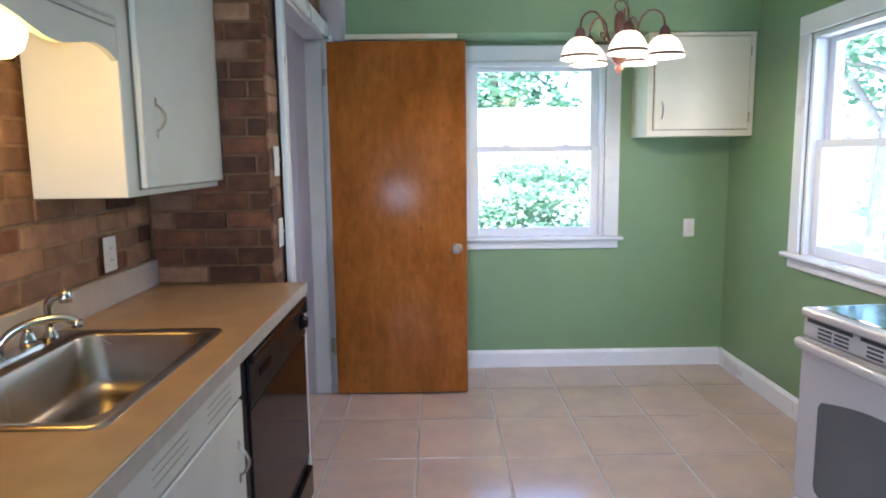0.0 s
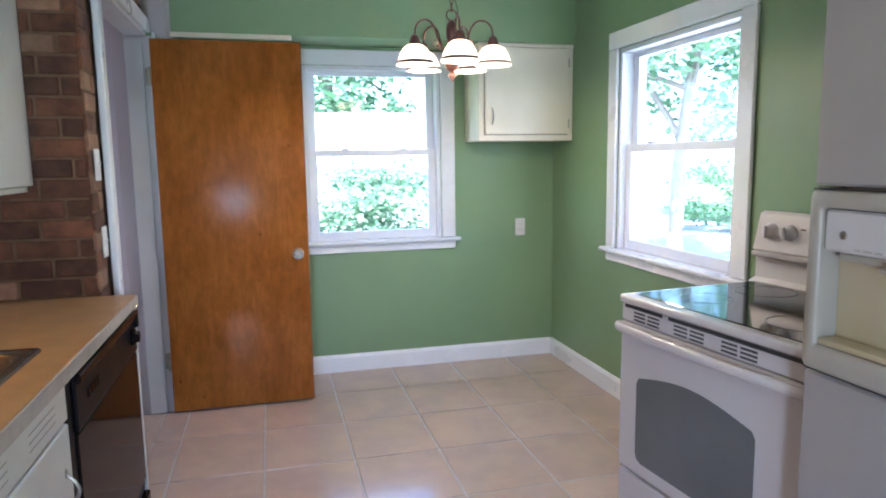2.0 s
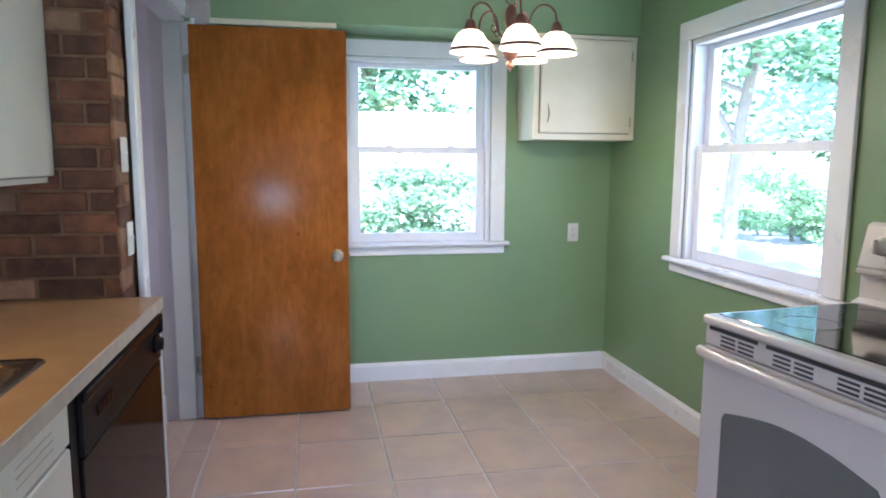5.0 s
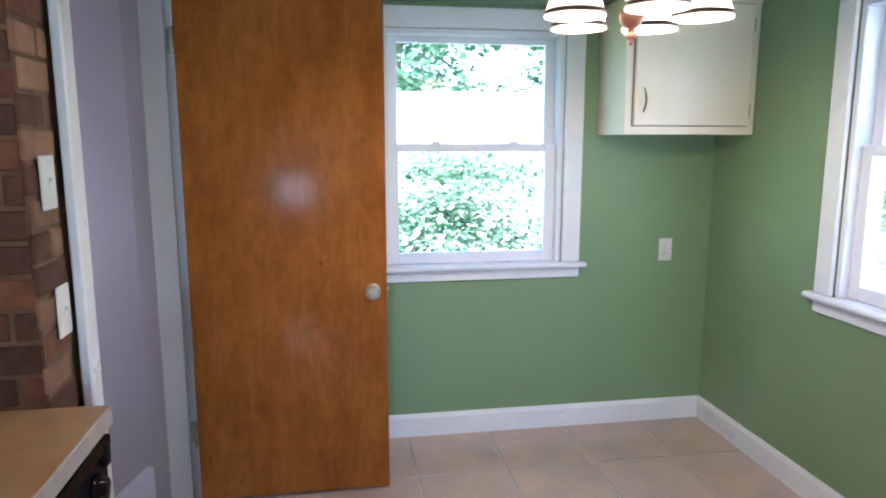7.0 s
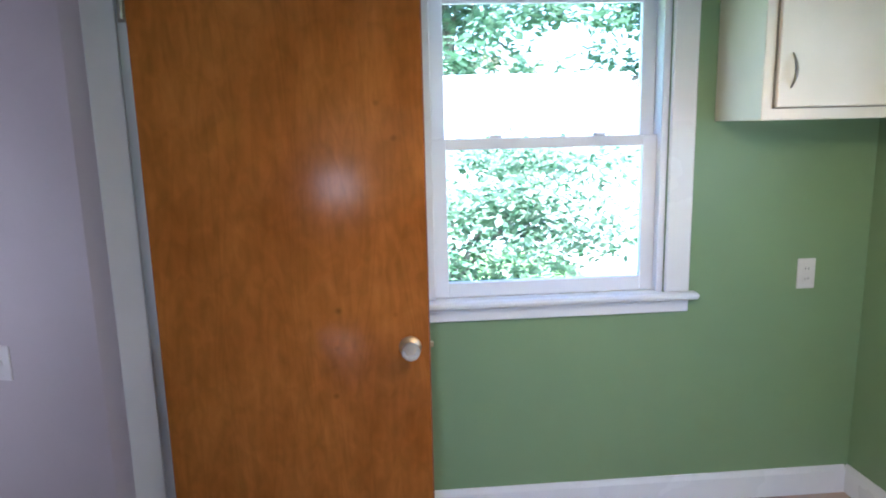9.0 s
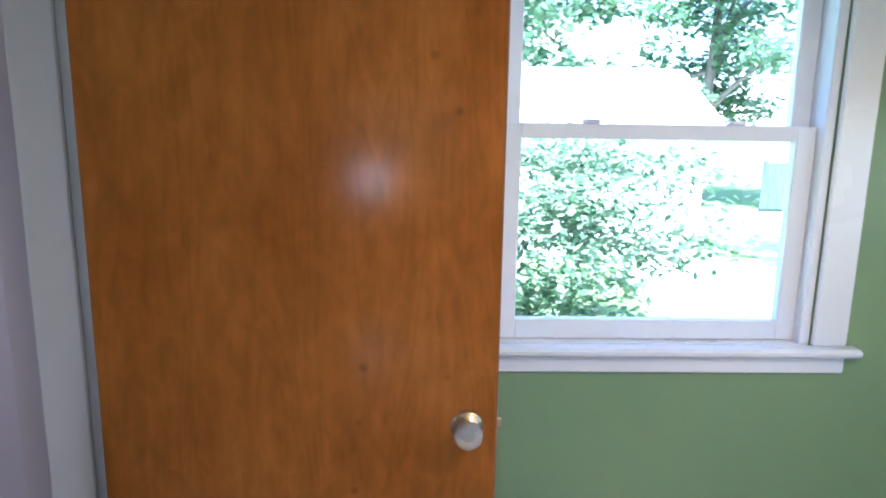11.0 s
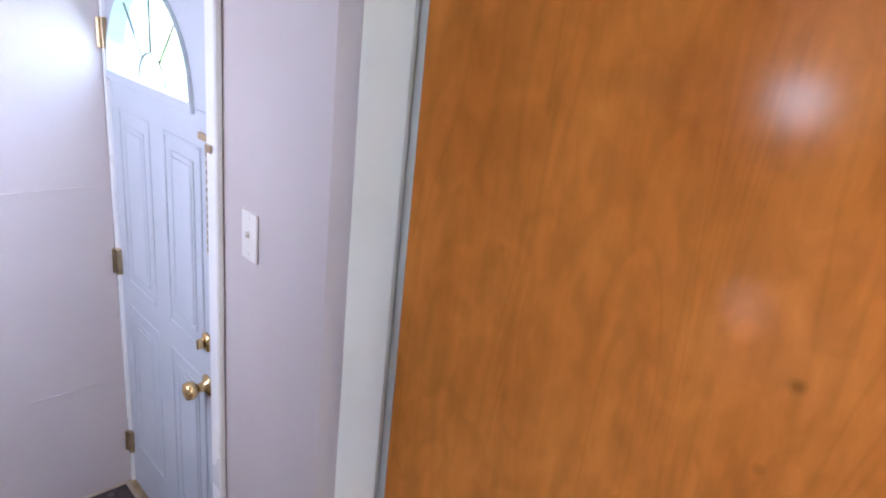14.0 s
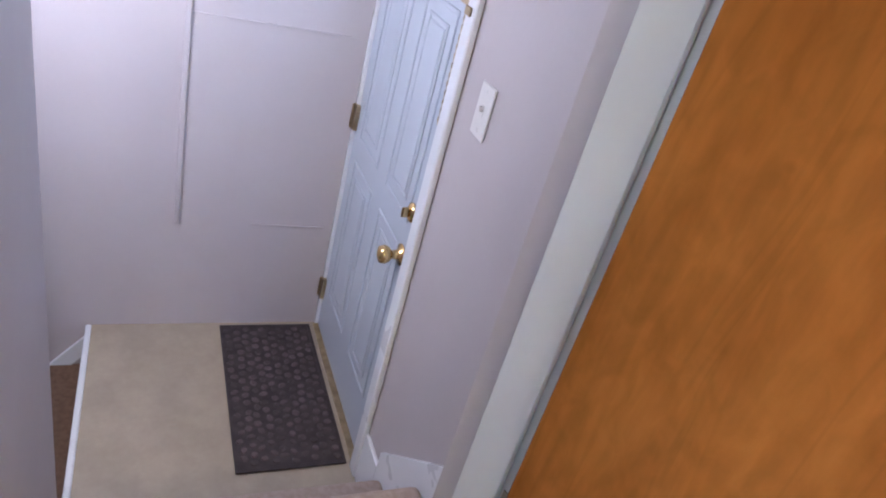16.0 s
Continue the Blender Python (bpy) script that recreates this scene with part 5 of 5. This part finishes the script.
doormat()
hr = thing("handrail", (0.70, -1.0, 0.95), "dark red-brown wooden handrail end over the basement stair", "handrail")
part("rail", tube([(0.775, -0.893, 0.966), (0.775, -0.93, 0.95), (0.775, -1.5, 0.50), (0.775, -2.2, 0.0)], 0.013), M_BAND, hr, "", True)
part("bracket", box((0.775, -1.2, 0.69), (0.8095, -1.18, 0.74)), M_NICKEL, hr)
G = Matrix.Identity(4)
setting("floor_doorway", box((-0.50, 2.66, -0.1), (-0.365, DOOR_Y1, -0.004)), M_CARPET, "tan carpet at the doorway", "floor")
setting("wall_entry_fill", box((-0.62, 2.30, -0.3), (-0.441, DOOR_Y0 - 0.02, ZC)), M_HALL, "plain wall behind the brick return")
setting("wall_entry_side", box((-0.508, DOOR_Y1 + 0.021, -0.3), (-0.4185, YN - 0.1, ZC)), M_HALL, "plain entry wall behind the door frame")

# ---- outside ----
GZ = -0.75


def outdoors():
    bm = bmesh.new()
    bmesh.ops.create_grid(bm, x_segments=40, y_segments=40, size=220)
    for v in bm.verts:
        v.co.z = GZ
    ground = setting("ground", bm, M_GRASS, "sunlit green lawn", "lawn")
    # Driveway widened over the lawn, its pale colour carrying the ground's glare
    setting("driveway", box((3.2, -12, GZ - 0.02), (15.0, 12.98, GZ + 0.006)), M_CONC, "pale concrete driveway", "driveway")
    # Added slab: the lawn's sunlit glare put into pale concrete
    setting("driveway", box((5.95, 12.981, GZ - 0.02), (14.0, 18.9, GZ + 0.006)), M_CONC, "pale concrete slab added in place of glaring sunlit lawn", "driveway")
    setting("path", box((-0.5, 7.2, GZ - 0.02), (3.2, 9.0, GZ + 0.006)), M_CONC, "pale concrete path", "path")


outdoors()


def leaf_cloud(bm, rnd, centre, radius, count, size, flat=0.6):
    for _ in range(count):
        while True:
            p = Vector((rnd.uniform(-1, 1), rnd.uniform(-1, 1), rnd.uniform(-1, 1)))
            if 0.25 < p.length < 1:
                break
        c = Vector(centre) + Vector((p.x * radius[0], p.y * radius[1], p.z * radius[2]))
        d = Vector((rnd.uniform(-1, 1), rnd.uniform(-1, 1), rnd.uniform(-0.6, 0.3))).normalized()
        n = Vector((rnd.uniform(-flat, flat), rnd.uniform(-flat, flat), 1)).normalized()
        s = d.cross(n).normalized()
        L = size * rnd.uniform(0.7, 1.4)
        W = L * 0.34
        a, b = c, c + d * L
        m = (a + b) / 2
        v = [bm.verts.new(q) for q in (a, m + s * W, b, m - s * W)]
        bm.faces.new(v)


def tree(name, at, height, trunk_r, clumps, leaf, count, label, mat, seed, lean=0.0, spread=1.0, base=0.35, layer=0.55, flat=0.6):
    rnd = random.Random(seed)
    th = thing(name, at, label, "tree" if height > 2.5 else "bush")
    x, y, z = at
    top = (x + lean, y, z + height * 0.8)
    pts = curve([at, (x + lean * 0.3, y + 0.1, z + height * 0.3), (x + lean * 0.6, y - 0.1, z + height * 0.55), top], 5)
    n = len(pts)
    trunk = part("trunk", tube(pts, trunk_r, 10, [trunk_r * (1.15 - 0.95 * i / (n - 1)) for i in range(n)]), M_BARK, th, "grey tapered trunk", True)
    bm = bmesh.new()
    cl = []
    for k in range(clumps):
        a = rnd.uniform(0, 2 * math.pi)
        r = rnd.uniform(0.15, 1.0) * spread
        h = z + height * rnd.uniform(base, 1.0)
        c = (x + lean * 0.6 + r * math.cos(a), y + r * math.sin(a), h)
        cl.append(c)
        s = rnd.uniform(0.22, 0.42) * spread
        leaf_cloud(bm, rnd, c, (s, s, s * layer), count, leaf, flat)
    for k, c in enumerate(cl[:8]):
        i = min(n - 2, int(n * rnd.uniform(0.35, 0.8)))
        s = pts[i]
        r0 = trunk_r * (1.15 - 0.95 * i / (n - 1)) * 0.6
        mid = (s + Vector(c)) / 2 + Vector((0, 0, 0.1 * height * 0.2))
        lp = curve([s, mid, c], 4)
        part("limb", tube(lp, r0, 7, [r0 * (1 - 0.85 * q / (len(lp) - 1)) for q in range(len(lp))]), M_BARK, trunk, "", True)
    ob = part("crown", bm, mat, th, "crown of small green leaves")
    return th


tree("dogwood_bush", (0.9, 7.4, GZ), 2.02, 0.05, 85, 0.075, 210, "broad dogwood bush outside the window, its green leaves paled for haze", M_LEAF2, 3, 0.0, 1.6, 0.1, 0.38, 0.4)
tree("shade_tree", (6.9, 9.5, GZ), 8.0, 0.13, 60, 0.17, 150, "tall shade tree beyond the driveway", M_LEAF, 8, 0.5, 3.0, 0.35)
tree("yard_bush", (13.0, 15.6, GZ), 1.9, 0.05, 34, 0.13, 140, "rounded green bush on the lawn", M_LEAF, 5, 0.0, 1.7, 0.15)
tree("yard_tree", (2.4, 21.0, GZ), 9.5, 0.25, 60, 0.26, 150, "large tree behind the white outbuilding", M_LEAF, 12, -0.5, 3.4, 0.3)
tree("yard_tree", (-3.4, 24.0, GZ), 10.0, 0.25, 60, 0.28, 150, "large tree behind the white outbuilding", M_LEAF, 13, 0.5, 3.8, 0.3)
tree("yard_tree", (7.8, 20.5, GZ), 8.0, 0.2, 46, 0.22, 150, "leafy tree near the driveway", M_LEAF, 14, 0.3, 2.6, 0.3)
tree("yard_tree", (17.0, 17.0, GZ), 9.0, 0.25, 60, 0.28, 150, "leafy tree across the yard", M_LEAF, 15, 0.3, 3.8, 0.3)
tree("yard_tree", (15.0, 9.0, GZ), 8.0, 0.25, 50, 0.28, 140, "leafy tree across the yard", M_LEAF, 16, 0.3, 3.4, 0.3)


def outbuilding():
    x0, x1, y0, y1 = -3.2, 4.85, 13.0, 17.0
    th = thing("garage", ((x0 + x1) / 2, 15.0, GZ), "white sided garage with a pale gable roof behind the bush", "garage")
    part("wall", box((x0, y0, GZ), (x1, y1, GZ + 2.1)), M_SIDING, th)
    part("roof", prism([(y0 - 0.3, GZ + 2.07), ((y0 + y1) / 2, GZ + 3.2), (y1 + 0.3, GZ + 2.07), (y1 + 0.3, GZ + 1.97), ((y0 + y1) / 2, GZ + 3.08), (y0 - 0.3, GZ + 1.97)], "X", x0 - 0.3, x1 + 0.3), M_ROOF, th)
    part("gable", prism([(y0 + 0.1, GZ + 2.101), ((y0 + y1) / 2, GZ + 3.07), (y1 - 0.1, GZ + 2.101)], "X", x0 + 0.02, x1 - 0.02), M_SIDING, th)
    for k in range(11):
        part("siding_board", box((x0 - 0.012, y0 - 0.016, GZ + 0.17 * k + 0.06), (x1 + 0.012, y0 - 0.0005, GZ + 0.17 * k + 0.215), 0.003), M_SIDING, th)
    # Added boards stand in for a distant grey-blue block of unknown kind
    ft = thing("fence", (10.0, 19.0, GZ), "low grey-blue boards in place of an unidentified distant block", "fence")
    for k in range(10):
        part("board", box((8.9 + 0.22 * k, 19.0, GZ + 0.08), (9.1 + 0.22 * k, 19.025, GZ + 1.25), 0.004), M_CAR, ft)
    for k in range(3):
        part("post", box((8.95 + 1.0 * k, 19.027, GZ), (9.04 + 1.0 * k, 19.117, GZ + 1.3), 0.004), M_CAR, ft)


outbuilding()

# ---- bricks and floor tiles ----
_brick_meshes = {}


def brick(parent, at, size, mat):
    """A slightly uneven brick; at is the middle of its seat, size its x, y, z."""
    key = (tuple(round(s, 4) for s in size), mat.name)
    if key not in _brick_meshes:
        bm = box([-s / 2 for s in size], [s / 2 for s in size], 0.004)
        me = bpy.data.meshes.new("brick")
        bmesh.ops.recalc_face_normals(bm, faces=bm.faces)
        bm.to_mesh(me)
        bm.free()
        me.materials.append(mat)
        _brick_meshes[key] = me
    ob = new("brick", _brick_meshes[key])
    ob.location = at
    ob.parent = parent
    return ob


def brick_courses(parent, axis, plane, u0, u1, z0, z1, rnd, L=0.2, H=0.0625, joint=0.0095, depth=0.014, sign=1, tan=0.35):
    k = 0
    z = z0
    while z + H * 0.5 < z1:
        h = min(H, z1 - z)
        u = u0 - (L * 0.5 if k % 2 else 0.0) + rnd.uniform(-0.03, 0.03)
        while u < u1:
            a, b = max(u, u0), min(u + L, u1)
            if b - a > 0.03:
                b_ = a + round((b - a) / 0.01) * 0.01 if (b - a) < L - 0.001 else b
                d = depth + rnd.choice((-0.0015, 0.0, 0.0015))
                mat = M_BRICK2 if rnd.random() < tan else M_BRICK
                c = plane + sign * (d / 2 - 0.0095)
                if axis == "X":
                    brick(parent, (c, (a + b_) / 2, z + h / 2), (d, b_ - a, h), mat)
                else:
                    brick(parent, ((a + b_) / 2, c, z + h / 2), (b_ - a, d, h), mat)
            u += L + joint
        z += H + joint
        k += 1


rnd = random.Random(11)
# Tan share carries the light: high by the lamp, low on the return
brick_courses(wall_west, "X", XL - 0.006, 0.05, 2.145, 1.017, 1.74, rnd, tan=0.7)
brick_courses(wall_return, "Y", 2.156, XL + 0.004, -0.366, 0.915, ZC, rnd, sign=-1, tan=0.18)
brick_courses(wall_return, "X", -0.362, 2.151, 2.298, 0.0, ZC, rnd, tan=0.5)
brick_courses(wall_header, "X", -0.362, 2.366, YN - 0.345, DOOR_Z + 0.105, ZC, rnd, tan=0.4)

_tile = None


def floor_tiles():
    g = 0.0055
    meshes = {}
    for i in range(-1, 12):
        for j in range(0, 16):
            x0, x1 = FL_X0 + FL_DX * i + g, FL_X0 + FL_DX * (i + 1) - g
            y0, y1 = FL_Y0 + FL_DY * j + g, FL_Y0 + FL_DY * (j + 1) - g
            x0, x1, y0, y1 = max(x0, -0.82), min(x1, XR - 0.001), max(y0, YS + 0.001), min(y1, YN - 0.001)
            if x1 - x0 < 0.02 or y1 - y0 < 0.02:
                continue
            if y0 > 2.15 and x1 < -0.355:
                continue
            if y0 > 2.0 and x0 < -0.355:
                x0 = -0.36
            key = (round(x1 - x0, 3), round(y1 - y0, 3))
            if key not in meshes:
                bm = box((-key[0] / 2, -key[1] / 2, -0.004), (key[0] / 2, key[1] / 2, 0.004), 0.003, 2)
                me = bpy.data.meshes.new("tile")
                bm.to_mesh(me)
                bm.free()
                me.materials.append(M_TILE)
                meshes[key] = me
            ob = new("tile", meshes[key])
            ob.location = ((x0 + x1) / 2, (y0 + y1) / 2, -0.004)
            ob.parent = floor


floor_tiles()
